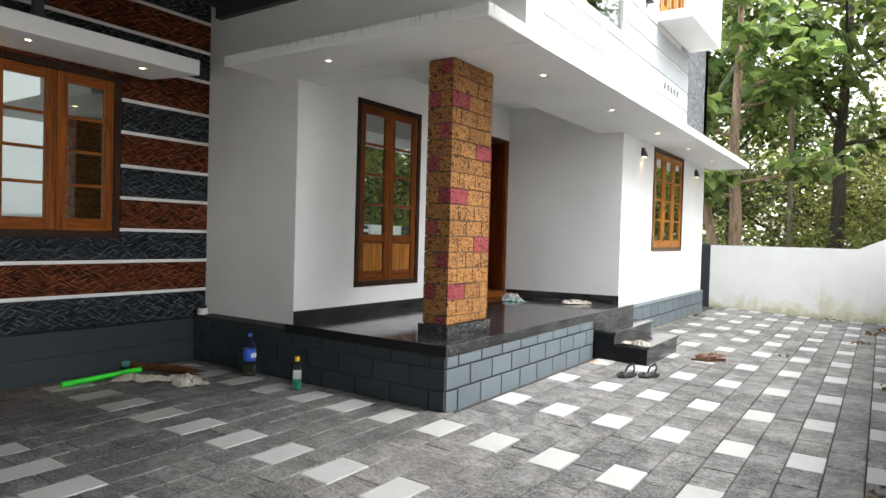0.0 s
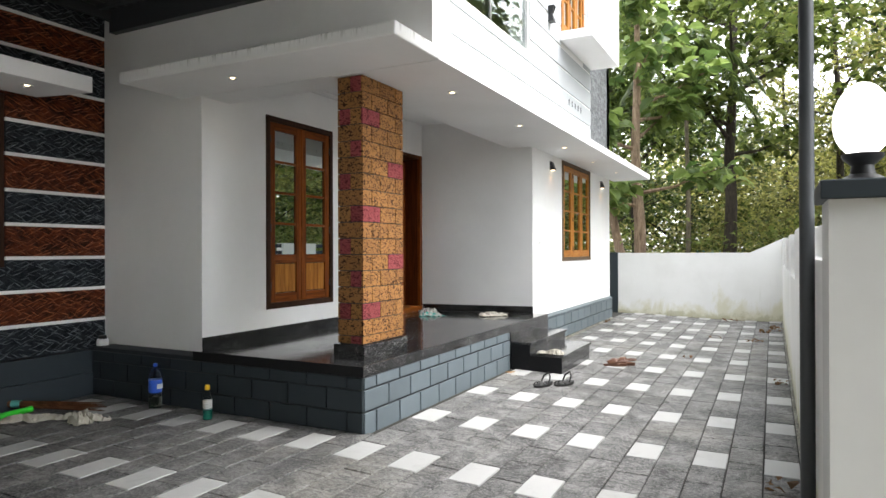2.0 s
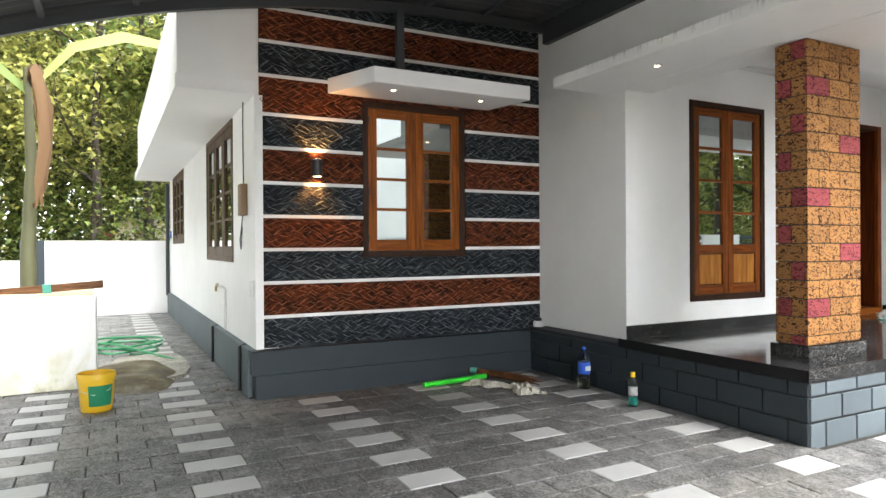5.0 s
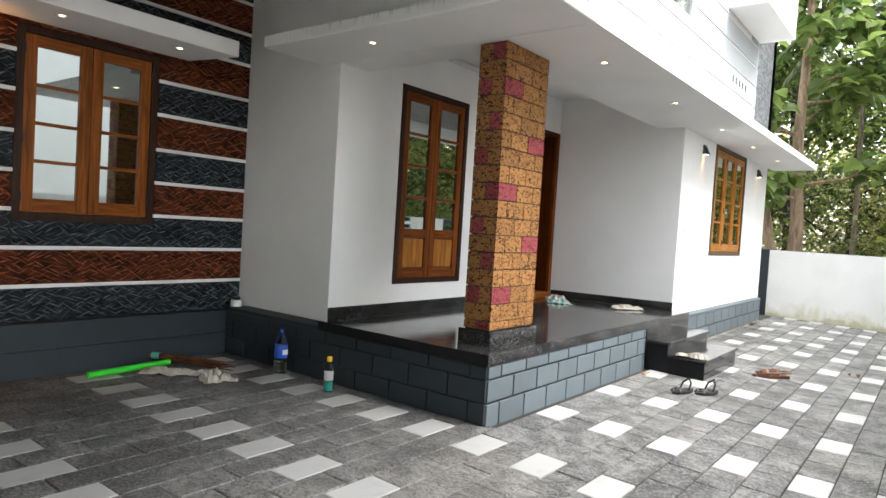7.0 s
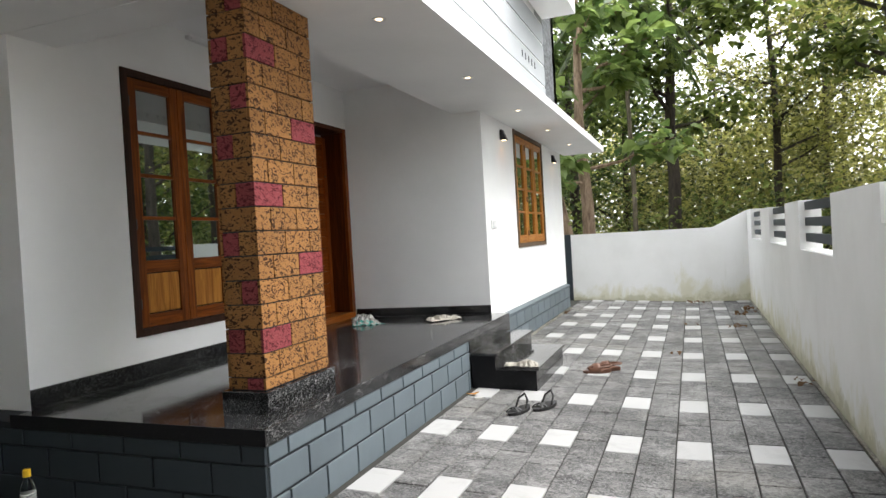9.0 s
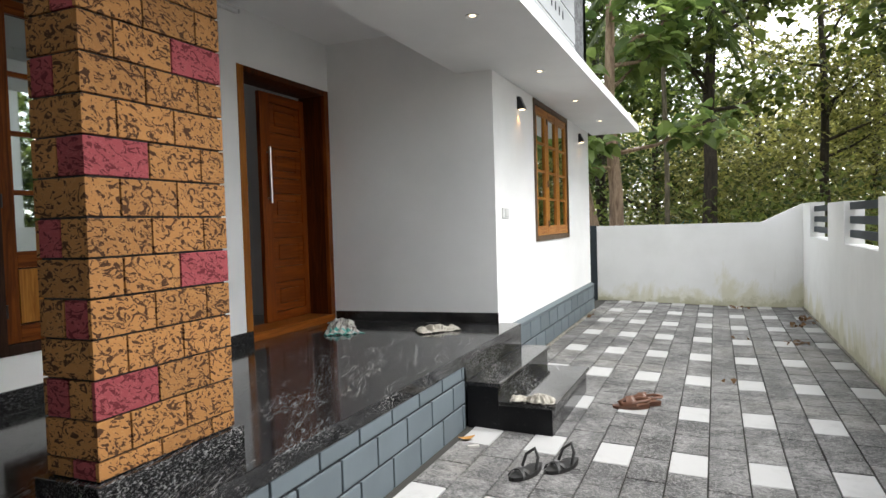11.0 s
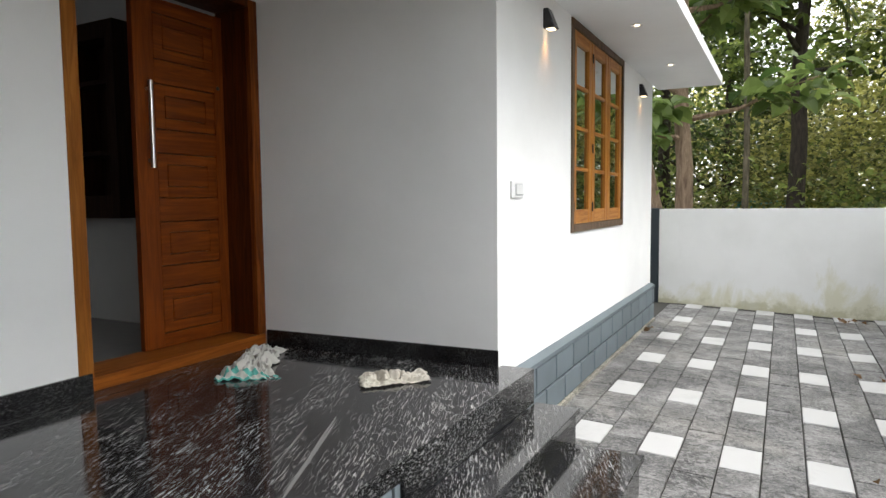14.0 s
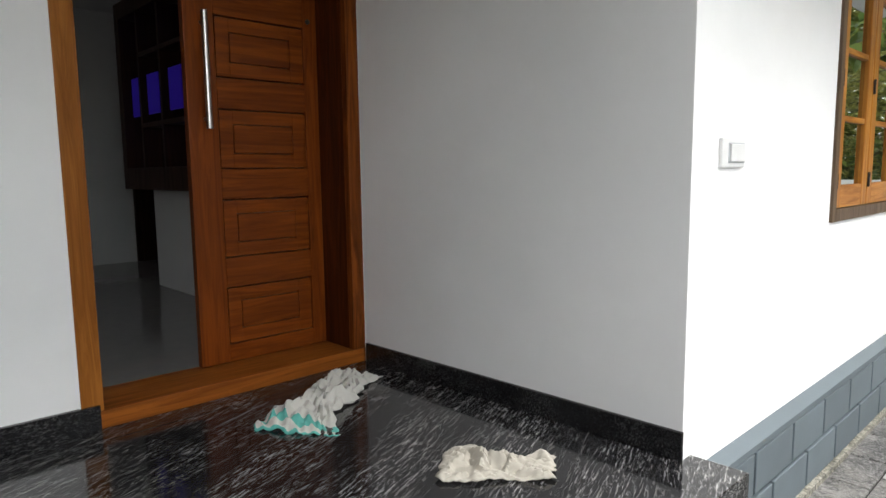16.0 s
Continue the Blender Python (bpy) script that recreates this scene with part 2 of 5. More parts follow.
BLACKCREST = crest_stone("charcoal_crest_highlight", (0.060, 0.070, 0.078), (0.24, 0.265, 0.28))
TEAK = wood("teak_upright", (0.27, 0.070, 0.011), (0.085, 0.021, 0.004), 2)
TEAKSIDE = wood("teak_crosswise", (0.27, 0.070, 0.011), (0.085, 0.021, 0.004), 1)
TEAKWARM = wood("warm_teak_upright", (0.36, 0.108, 0.016), (0.13, 0.034, 0.006), 2)
TEAKWARMSIDE = wood("warm_teak_crosswise", (0.36, 0.108, 0.016), (0.13, 0.034, 0.006), 1)
TEAKPALE = wood("golden_teak", (0.52, 0.225, 0.042), (0.24, 0.085, 0.015), 2)
TEAKPALESIDE = wood("golden_teak_crosswise", (0.52, 0.225, 0.042), (0.24, 0.085, 0.015), 1)
JAMBWOOD = wood("lit_jamb_teak", (0.40, 0.150, 0.026), (0.20, 0.062, 0.010), 2, 0.35)
JAMBSIDE = wood("golden_sill_teak", (0.36, 0.115, 0.018), (0.17, 0.045, 0.008), 1, 0.35)
DOORWOOD = wood("dark_teak_door", (0.26, 0.060, 0.009), (0.115, 0.024, 0.004), 2, 0.3)
DOORSIDE = wood("dark_teak_panel", (0.27, 0.064, 0.009), (0.12, 0.025, 0.004), 1, 0.3)
# same frame wood with the recess shade put into its colour
JAMBSHADE = wood("shaded_jamb_teak", (0.11, 0.028, 0.006), (0.04, 0.010, 0.003), 2, 0.35)
FRAMEWOOD = wood("dark_stain_and_groove_shade", (0.055, 0.026, 0.016), (0.025, 0.012, 0.008), 2, 0.4)
GREYWOOD = wood("weathered_brown_wood", (0.16, 0.11, 0.07), (0.07, 0.045, 0.03), 2, 0.5)
MIRRORGLASS = Nodes("reflective_window_glass", 0.02, 1.0).col((0.50, 0.55, 0.54)).m
RAILGLASS = clear("clear_rail_glass", (0.85, 0.93, 0.91))
STEEL = plain("brushed_steel", (0.62, 0.61, 0.59), 0.28, 1.0)
BLACKMETAL = plain("black_metal", (0.02, 0.02, 0.022), 0.4)
GREYMETAL = plain("dark_grey_painted_steel", (0.045, 0.05, 0.055), 0.45)
SHEET = plain("grey_roof_sheet", (0.05, 0.052, 0.055), 0.5)
WHITEPLASTIC = plain("white_plastic", (0.75, 0.75, 0.74), 0.35)
SPOTGLOW = glowing("warm_spot_glow", (1.0, 0.76, 0.48), 1.1)
GLOBE = glowing("opal_globe_glass", (0.95, 0.95, 0.93), 0.55)
PURPLE = glowing("violet_led_glow", (0.07, 0.02, 1.0), 0.0045)
LEDDOT = glowing("violet_led_point", (0.2, 0.1, 1.0), 0.8)
HACKGREY = rough_stone("grey_grit_cladding", (0.10, 0.105, 0.11), (0.22, 0.23, 0.24))
BARK = bark("pale_brown_bark", (0.13, 0.085, 0.055), (0.40, 0.29, 0.20))
BARKDARK = bark("dark_bark", (0.025, 0.02, 0.016), (0.085, 0.065, 0.05))
BIGLEAF = leafy("broad_leaf", (0.045, 0.085, 0.022), (0.22, 0.29, 0.085))
MIDLEAF = leafy("mid_green_leaf", (0.025, 0.045, 0.011), (0.22, 0.27, 0.07))
OLIVELEAF = leafy("olive_leaf", (0.04, 0.052, 0.014), (0.35, 0.345, 0.10))
DARKLEAF = leafy("dark_leaf", (0.025, 0.045, 0.012), (0.11, 0.15, 0.042))
# far leaf colour raised above true leaf tone to stand for skylight
FARLEAF = leafy("far_leaf_with_light", (0.05, 0.062, 0.017), (0.41, 0.40, 0.125))
DRYLEAF = leafy("dry_leaf", (0.07, 0.04, 0.02), (0.17, 0.10, 0.05), 0.8)
CLOTH = plain("washed_out_cloth", (0.48, 0.47, 0.43), 0.9)
CLOTHCREAM = plain("cream_cloth", (0.40, 0.375, 0.32), 0.9)
CLOTHTEAL = plain("teal_cloth_band", (0.09, 0.36, 0.31), 0.9)
BROWNLEATHER = plain("brown_leather", (0.13, 0.055, 0.03), 0.45)
BLACKRUBBER = plain("black_rubber", (0.015, 0.015, 0.015), 0.6)
GREENPLASTIC = plain("bright_green_plastic", (0.03, 0.62, 0.03), 0.4)
HOSEGREEN = plain("green_hose", (0.03, 0.22, 0.09), 0.4)
YELLOW = plain("yellow_plastic", (0.78, 0.48, 0.02), 0.4)
LABELBLUE = plain("blue_label", (0.02, 0.10, 0.55), 0.4)
LABELGREEN = plain("green_label", (0.01, 0.20, 0.10), 0.4)
PET = clear("clear_bottle_plastic", (0.93, 0.96, 0.96), 1.20, 0.03)
CLEARWATER = clear("pale_water", (0.85, 0.88, 0.74), 1.25, 0.0)
TEALWATER = plain("teal_liquid", (0.02, 0.28, 0.22), 0.3)
CEMENT = paver("wet_cement", (0.10, 0.098, 0.08), (0.20, 0.19, 0.16), False)
SOIL = plain("brown_soil", (0.10, 0.075, 0.045), 0.95)
ROOFTILE = plain("red_roof", (0.22, 0.07, 0.045), 0.8)


# ---- shaping helpers ----
def box(bm, lo, hi, bevel=0.0):
    geo = bmesh.ops.create_cube(bm, size=1)["verts"]
    for v in geo:
        v.co = [lo[i] if v.co[i] < 0 else hi[i] for i in range(3)]
    if bevel:
        edges = list({e for v in geo for e in v.link_edges})
        bmesh.ops.bevel(bm, geom=edges, offset=bevel, segments=2, affect="EDGES", profile=0.6)
    return bm


def boxes(*spans, bevel=0.0):
    bm = bmesh.new()
    for lo, hi in spans:
        box(bm, lo, hi, bevel)
    return bm


def turned(profile, steps=20, bm=None, at=(0, 0, 0)):
    """A body of revolution from (radius, height) pairs."""
    bm = bm or bmesh.new()
    rings = [[bm.verts.new((at[0] + r * math.cos(math.tau * k / steps), at[1] + r * math.sin(math.tau * k / steps), at[2] + z)) for k in range(steps)] for r, z in profile]
    for a, b in zip(rings, rings[1:]):
        for k in range(steps):
            bm.faces.new((a[k], a[(k + 1) % steps], b[(k + 1) % steps], b[k]))
    bm.faces.new(rings[0][::-1]), bm.faces.new(rings[-1])
    return bm


def tube(points, radii, steps=8, bm=None):
    """A round bar through points, its radius given at each."""
    bm = bm or bmesh.new()
    pts = [Vector(p) for p in points]
    if isinstance(radii, (int, float)):
        radii = [radii] * len(pts)
    rings, side = [], None
    for i, p in enumerate(pts):
        d = (pts[min(i + 1, len(pts) - 1)] - pts[max(i - 1, 0)]).normalized()
        ref = Vector((0, 0, 1)) if abs(d.z) < 0.9 else Vector((1, 0, 0))
        side = (side - d * side.dot(d)).normalized() if side else d.cross(ref).normalized()
        up = d.cross(side)
        rings.append([bm.verts.new(p + radii[i] * (math.cos(math.tau * k / steps) * side + math.sin(math.tau * k / steps) * up)) for k in range(steps)])
    for a, b in zip(rings, rings[1:]):
        for k in range(steps):
            bm.faces.new((a[k], b[k], b[(k + 1) % steps], a[(k + 1) % steps]))
    bm.faces.new(rings[0]), bm.faces.new(rings[-1][::-1])
    return bm


def solid(name, bm, material, smooth=False):
    bmesh.ops.recalc_face_normals(bm, faces=bm.faces[:])
    me = bpy.data.meshes.new(name)
    bm.to_mesh(me)
    bm.free()
    me.materials.append(material)
    if smooth:
        me.polygons.foreach_set("use_smooth", [True] * len(me.polygons))
        me.set_sharp_from_angle(angle=radians(40))
    return new(name, me)


def part(name, bm, material, parent, label="", smooth=False):
    ob = solid(name, bm, material, smooth)
    ob.parent = parent
    return tagged(ob, label)


def thing(name, m, label, category, group=""):
    ob = new(name)
    ob.matrix_basis = m if isinstance(m, Matrix) else pose(*m)
    ob.empty_display_size = 0.1
    return tagged(ob, label, category, group)


def setting(name, bm, material, label="", smooth=False):
    return tagged(solid(name, bm, material, smooth), label, kind="structure")


def share(name, mesh, at, parent, rz=0.0):
    ob = new(name, mesh)
    ob.parent = parent
    ob.location, ob.rotation_euler = at, (0, 0, rz)
    return ob

# ---- ground and paving ----
setting("ground", boxes(((-400, -400, -0.5), (400, 400, -0.12))), SOIL)
COLUMN, LENGTH, GAP, FALL = 0.2053, 0.335, 0.008, 0.036


def fall(x):
    """The paving falls away from the house towards the boundary."""
    return -FALL * min(max(x, 0.0), 1.8)


bm = bmesh.new()
rows = [[bm.verts.new((x, y, fall(x) - 0.012)) for x in (-11.5, 0.0, 1.8, 2.78)] for y in (-8.9, 10.05)]
for k in range(3):
    bm.faces.new((rows[0][k], rows[0][k + 1], rows[1][k + 1], rows[1][k]))
bed = setting("pavement", bm, BEDDING, "grey and white paving laid in alternating rows")


def stone_shape(w, l, inset=0.0035, deep=0.016):
    """Top inset from the sides, so that each piece has a worn rim."""
    a, b = w / 2 - GAP / 2, l / 2 - GAP / 2
    low = [(-a, -b, -deep), (a, -b, -deep), (a, b, -deep), (-a, b, -deep)]
    mid = [(x, y, -inset) for x, y, _ in low]
    top = [(x * (1 - inset / a), y * (1 - inset / b), 0) for x, y, _ in low]
    faces = [(8, 9, 10, 11)]
    for k in range(4):
        j = (k + 1) % 4
        faces += [(k, j, 4 + j, 4 + k), (4 + k, 4 + j, 8 + j, 8 + k)]
    return low + mid + top, faces


def covered(x, y):
    return (x < -3.0 and y > -2.65) or (x < -0.1 and y > 0.1) or (x < 0.02 and 0.1 < y < 4.2) or (x < 0.5 and 3.0 < y < 3.95)


verts, faces = stone_shape(COLUMN, LENGTH)
stone = bpy.data.meshes.new("paving_stone")
stone.from_pydata(verts, [], faces)
stone_white = stone.copy()
stone.materials.append(PAVE), stone_white.materials.append(PAVEWHITE)
shape = np.array(verts)
rest = {PAVEREST: [], PAVEWHITE: []}
near = []
rng = np.random.default_rng(4)
for i in range(-76, 7):
    x = 1.296 + COLUMN * (i + 0.5)
    if x > 2.70 or x < -11.3:
        continue
    for k in range(-32, 26):
        y = 1.895 - LENGTH / 2 + LENGTH * (k + (0.5 if i % 2 else 0.0))
        if not -8.4 < y < 9.85 or covered(x, y):
            continue
        pale = i % 2 == 0 and k % 3 == 0
        lift = fall(x) + float(rng.uniform(-0.0025, 0.002))
        if 0.0 < x < 2.7 and 0.4 < y < 7.0:
            near.append((stone_white if pale else stone, (x, y, lift)))
        else:
            rest[PAVEWHITE if pale else PAVEREST].append((x, y, lift))
for material, places in rest.items():
    at = np.array(places)
    v = shape[None] + at[:, None]
    v[:, :, 2] -= FALL * shape[None, :, 0] * ((at[:, 0] > 0) & (at[:, 0] < 1.8))[:, None]
    v = v.reshape(-1, 3)
    quads = np.array(faces)
    f = (quads[None] + 12 * np.arange(len(places))[:, None, None]).reshape(-1, 4).tolist()
    me = bpy.data.meshes.new("paving_stones")
    me.from_pydata(v.tolist(), [], f)
    me.materials.append(material)
    ob = new("paving_stones", me)
    ob.parent = bed
    tagged(ob, kind="stuff")
edge = boxes(((2.735, -1.0, -0.09), (2.76, 9.95, -0.055)), bevel=0.003)
setting("paving_edge", edge, CEMENT, "rough cement strip along the boundary wall")


# ---- walls with openings ----
def wall(name, facing, at, u0, u1, z0, z1, holes=(), thick=0.2, material=WHITE, label=""):
    """A wall whose outer face lies at 'at'; holes are (u0, u1, z0, z1)."""
    bm = bmesh.new()
    cuts = sorted({u0, u1, *(h[0] for h in holes), *(h[1] for h in holes)})
    for a, b in zip(cuts, cuts[1:]):
        spans, low = [], z0
        for h in sorted((h for h in holes if h[0] <= a and h[1] >= b), key=lambda h: h[2]):
            spans.append((low, h[2]))
            low = h[3]
        for s, e in spans + [(low, z1)]:
            if e > s + 1e-4:
                if facing == "+x":
                    box(bm, (at - thick, a, s), (at, b, e))
                elif facing == "-x":
                    box(bm, (at, a, s), (at + thick, b, e))
                elif facing == "-y":
                    box(bm, (a, at, s), (b, at + thick, e))
                else:
                    box(bm, (a, at - thick, s), (b, at, e))
    return setting(name, bm, material, label)


SX, GY, PX, RX, EY = -3.08, 0.20, -1.79, -0.165, 4.125
LW = (-1.77, -0.70, 1.17, 2.60)
PW = (0.99, 2.05, 0.73, 2.625)
DR = (2.866, 4.12, 0.482, 2.615)
RW = (5.437, 7.065, 1.135, 2.62)
stripe = wall("wall_stripes", "+x", SX, -2.70, GY, 0.0, 3.9, [LW], 0.2, JOINT, "wall of rust and charcoal chiselled stone bands between white lines")
wall("wall_side", "-y", -2.74, -11.1, SX + 0.004, 0.0, 3.9, [(-5.92, -4.10, 1.12, 2.54), (-10.4, -8.6, 1.34, 2.54)])
wall("wall_grey", "-y", GY, SX + 0.002, PX, 0.40, 6.0, [], 0.18)
wall("wall_porch", "+x", PX, GY + 0.18, EY, 0.40, 3.05, [PW, DR])
wall("wall_porch_end", "-y", EY, PX - 0.2, RX - 0.0, 0.0, 3.05, [], 0.2)
right = wall("wall_driveway", "+x", RX, EY + 0.2, 8.55, 0.0, 2.98, [RW])
wall("wall_rear", "+y", 8.55, -11.1, RX - 0.2, 0.0, 3.9)
wall("wall_west", "-x", -11.1, -2.54, 8.35, 0.0, 3.9)
setting("roof_low", boxes(((-11.1, -2.74, 3.9), (SX, 8.55, 4.05))), WHITE)
setting("roof_high", boxes(((SX, GY, 6.0), (0.46, 8.55, 6.15))), WHITE)
wall("wall_upper_west", "-x", SX, GY + 0.18, 8.55, 3.0, 6.0)
wall("wall_upper_rear", "+y", 8.55, SX + 0.2, RX, 2.98, 6.0)
wall("wall_upper_front", "-y", GY, PX, 0.46, 2.722, 6.0, [], 0.18)
upper = wall("wall_upper_panelled", "+x", 0.335, 0.47, 5.12, 2.722, 6.0, [(0.62, 2.58, 3.33, 4.4), (3.72, 4.75, 3.90, 5.1)], 0.2, WHITE, "upper wall of pale grey boards with white grooves")
setting("wall_upper_corner", boxes(((0.2, GY + 0.18, 2.722), (0.46, 0.47, 6.0))), WHITE)
setting("wall_upper_clad", boxes(((RX - 0.2, 5.12, 2.98), (RX, 8.55, 6.0))), HACKGREY, "grey grit-faced wall strip")
setting("wall_upper_return", boxes(((RX, 4.92, 2.722), (0.335 - 0.2, 5.12, 6.0))), WHITE)
setting("ceiling", boxes(((PX, GY + 0.18, 3.05), (0.135, EY + 0.2, 3.15))), CEIL)
setting("ceiling_house", boxes(((-10.9, -2.54, 2.98), (SX - 0.2, 8.35, 3.05)), ((SX - 0.2, GY + 0.18, 2.98), (PX - 0.2, 8.35, 3.05)), ((PX - 0.2, EY + 0.2, 2.98), (RX - 0.2, 8.35, 3.05))), CEIL)

# soffit slab round the porch with a hollow over the floor
slab = bmesh.new()
box(slab, (-2.03, -0.41, 2.63), (0.52, GY - 0.001, 2.72), 0.012)
box(slab, (PX, GY - 0.001, 2.63), (0.52, 0.52, 2.72), 0.0)
box(slab, (-0.48, 0.52, 2.63), (0.52, EY, 2.72), 0.0)
box(slab, (RX, EY, 2.63), (0.52, 8.92, 2.72), 0.0)
setting("canopy_slab", slab, SLAB, "white concrete sunshade slab with rain stains")
setting("beam", boxes(((PX, 0.381, 2.722), (-0.48, 0.52, 3.05)), ((-0.48, 0.381, 2.722), (-0.34, EY, 3.05)), ((0.15, 0.48, 2.722), (0.163, 4.9, 3.05))), CEIL)

# white grooves and pale boards of the upper wall
levels = [2.724, 2.995, 3.24, 3.485, 3.73, 3.975, 4.22, 4.465, 4.71, 4.955, 5.2, 5.445, 5.69, 5.98]
for low, high in zip(levels, levels[1:]):
    a = low + 0.014
    b = high - 0.014
    cuts = [(0.478, 5.116)]
    if b > 3.33 and a < 4.4:
        cuts = [(2.585, 5.116)]
        if a < 3.33:
            part("board", boxes(((0.336, 0.478, a), (0.345, 2.58, min(b, 3.325)))), GROOVE, upper)
    if b > 3.90:
        cuts = [(2.585 if a < 4.4 else 0.478, 3.715), (4.755, 5.116)] if a < 5.1 else [(0.478, 5.116)]
    for u, v in cuts:
        part("board", boxes(((0.336, u, a), (0.345, v, b))), GROOVE, upper)
for k in range(5):
    part("vent_slot", boxes(((0.345, 4.02 + 0.14 * k, 3.10), (0.348, 4.05 + 0.14 * k, 3.17))), JOINT, upper)

# chiselled stone bands and white lines
rc = random.Random(77)


def ridges(y0, y1, z0, z1):
    """Lens-shaped ridges that cross one another over one stone band."""
    v, f = [], []
    rows = max(2, round((z1 - z0) / 0.036))
    cols = max(2, round((y1 - y0) / 0.056))
    for r in range(rows):
        for c in range(cols):
            y = y0 + (c + 0.5 + rc.uniform(-0.45, 0.45)) * (y1 - y0) / cols
            z = z0 + (r + 0.5 + rc.uniform(-0.4, 0.4)) * (z1 - z0) / rows
            a = radians(rc.choice((1, -1)) * rc.uniform(14, 38))
            h, w, tall = rc.uniform(0.035, 0.072), rc.uniform(0.0035, 0.0065), rc.uniform(0.004, 0.011)
            ca, sa = math.cos(a), math.sin(a)
            k = len(v)
            for u, q, t in ((-h, 0, 0), (h, 0, 0), (0, w, 0), (0, -w, 0), (-0.55 * h, 0, tall), (0.55 * h, 0, tall)):
                v.append((SX + 0.0155 + t, min(max(y + u * ca - q * sa, y0), y1), min(max(z + u * sa + q * ca, z0), z1)))
            f += [tuple(k + n for n in t) for t in ((0, 4, 2), (2, 4, 5), (2, 5, 1), (1, 5, 3), (3, 5, 4), (3, 4, 0))]
    me = bpy.data.meshes.new("ridges")
    me.from_pydata(v, [], f)
    return me


lines = [0.39, 0.67, 0.96, 1.245, 1.53, 1.815, 2.115, 2.40, 2.73, 3.02, 3.31, 3.6, 3.9]
for k, (low, high) in enumerate(zip(lines, lines[1:])):
    y0 = -2.67 if high < 2.68 else -2.70
    spans = [(y0, GY)]
    if high > LW[2] and low < LW[3]:
        spans = [(y0, LW[0] - 0.004), (LW[1] + 0.004, GY)]
    stone_mat = REDSTONE if k % 2 else BLACKSTONE
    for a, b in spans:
        pieces = [(low + 0.015, high - 0.015, a, b)]
        if high - 0.015 > LW[3] > low + 0.015 and b < GY:
            pieces.append((LW[3] + 0.003, high - 0.015, b, LW[1] + 0.004))
        if low + 0.015 < LW[2] < high - 0.015 and b < GY:
            pieces.append((low + 0.015, LW[2] - 0.003, b, LW[1] + 0.004))
        for s, e, c, d in pieces:
            if e - s < 0.01 or d - c < 0.01:
                continue
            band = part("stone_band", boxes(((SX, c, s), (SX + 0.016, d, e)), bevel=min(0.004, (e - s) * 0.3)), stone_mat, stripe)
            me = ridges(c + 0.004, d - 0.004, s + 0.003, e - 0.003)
            # paler crest colour supplies the highlights that the relief lacks
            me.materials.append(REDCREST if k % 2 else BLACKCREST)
            crest = new("ridges", me)
            crest.parent = band
            tagged(crest, kind="stuff")
    at = low
    if k:
        for a, b in ([(y0, GY)] if not LW[2] < at < LW[3] else [(y0, LW[0] - 0.002), (LW[1] + 0.002, GY)]):
            part("white_line", boxes(((SX, a, at - 0.015), (SX + 0.022, b, at + 0.015)), bevel=0.003), TRIM, stripe)
setting("corner_strip", boxes(((SX, -2.74, 0.385), (SX + 0.02, -2.672, 2.553))), WHITE)

# slate painted bases; carport side has shade in its colour, side wall paler
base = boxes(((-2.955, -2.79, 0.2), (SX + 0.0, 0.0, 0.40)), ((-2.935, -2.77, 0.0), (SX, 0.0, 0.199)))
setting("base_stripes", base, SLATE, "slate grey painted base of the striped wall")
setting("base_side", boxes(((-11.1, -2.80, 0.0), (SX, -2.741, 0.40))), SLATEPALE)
setting("rain_pipe", tube([(-10.98, -2.80, 0.36), (-10.98, -2.80, 2.50)], 0.035, 10), GREYMETAL, smooth=True)
for x in (-3.40, -5.03):
    setting("drain_pipe", tube([(x, -2.815, 0.0), (x, -2.815, 0.39), (x, -2.76, 0.405)], 0.014), BLACKMETAL)


def block_row(parent, along, at, start, stop, low, high, pitch, first, depth=0.012, material=SLATEBLOCK):
    """Blocks of one course, with dark joints between them."""
    u = start
    nxt = start + first
    while u < stop - 0.02:
        e = min(nxt, stop)
        if e - u > 0.03:
            bm = bmesh.new()
            if along == "y":
                box(bm, (at - 0.004, u + 0.008, low + 0.003), (at + depth, e - 0.008, high - 0.003), 0.005)
            else:
                box(bm, (u + 0.006, at - depth, low), (e - 0.006, at + 0.004, high), 0.004)
            part("block", bm, material, parent)
        u, nxt = e, e + pitch


plinth = setting("porch_plinth", boxes(((-2.95, 0.0, -0.1), (0.0, 4.12, 0.398)), ((-2.95, 0.001, 0.398), (-1.665, GY, 0.43))), JOINT, "slate grey block plinth of the porch")
for low, high, first in ((-0.04, 0.144, 0.16), (0.155, 0.304, 0.33), (0.315, 0.398, 0.16)):
    block_row(plinth, "y", 0.0, 0.0, 2.85, low, high, 0.33, first)
# south courses use the darker slate in place of shade
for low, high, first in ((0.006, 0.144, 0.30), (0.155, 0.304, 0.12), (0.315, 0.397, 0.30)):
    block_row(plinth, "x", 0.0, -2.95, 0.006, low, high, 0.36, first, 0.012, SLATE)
lower = setting("driveway_plinth", boxes(((RX, 4.20, -0.1), (-0.135, 8.55, 0.375))), JOINT, "slate grey block base along the driveway")
block_row(lower, "y", -0.135, 4.20, 8.55, 0.03, 0.192, 0.385, 0.202, 0.018)
block_row(lower, "y", -0.135, 4.20, 8.55, 0.203, 0.369, 0.385, 0.398, 0.018)
cap = boxes(((RX, 4.19, 0.375), (-0.115, 8.555, 0.40)))
for v in cap.verts:
    if v.co.z > 0.39 and v.co.x < -0.14:
        v.co.z = 0.425
part("cap", cap, SLATEBLOCK, lower)
part("footing", boxes(((-0.136, 4.20, -0.08), (-0.10, 8.55, 0.025))), CEMENT, lower)

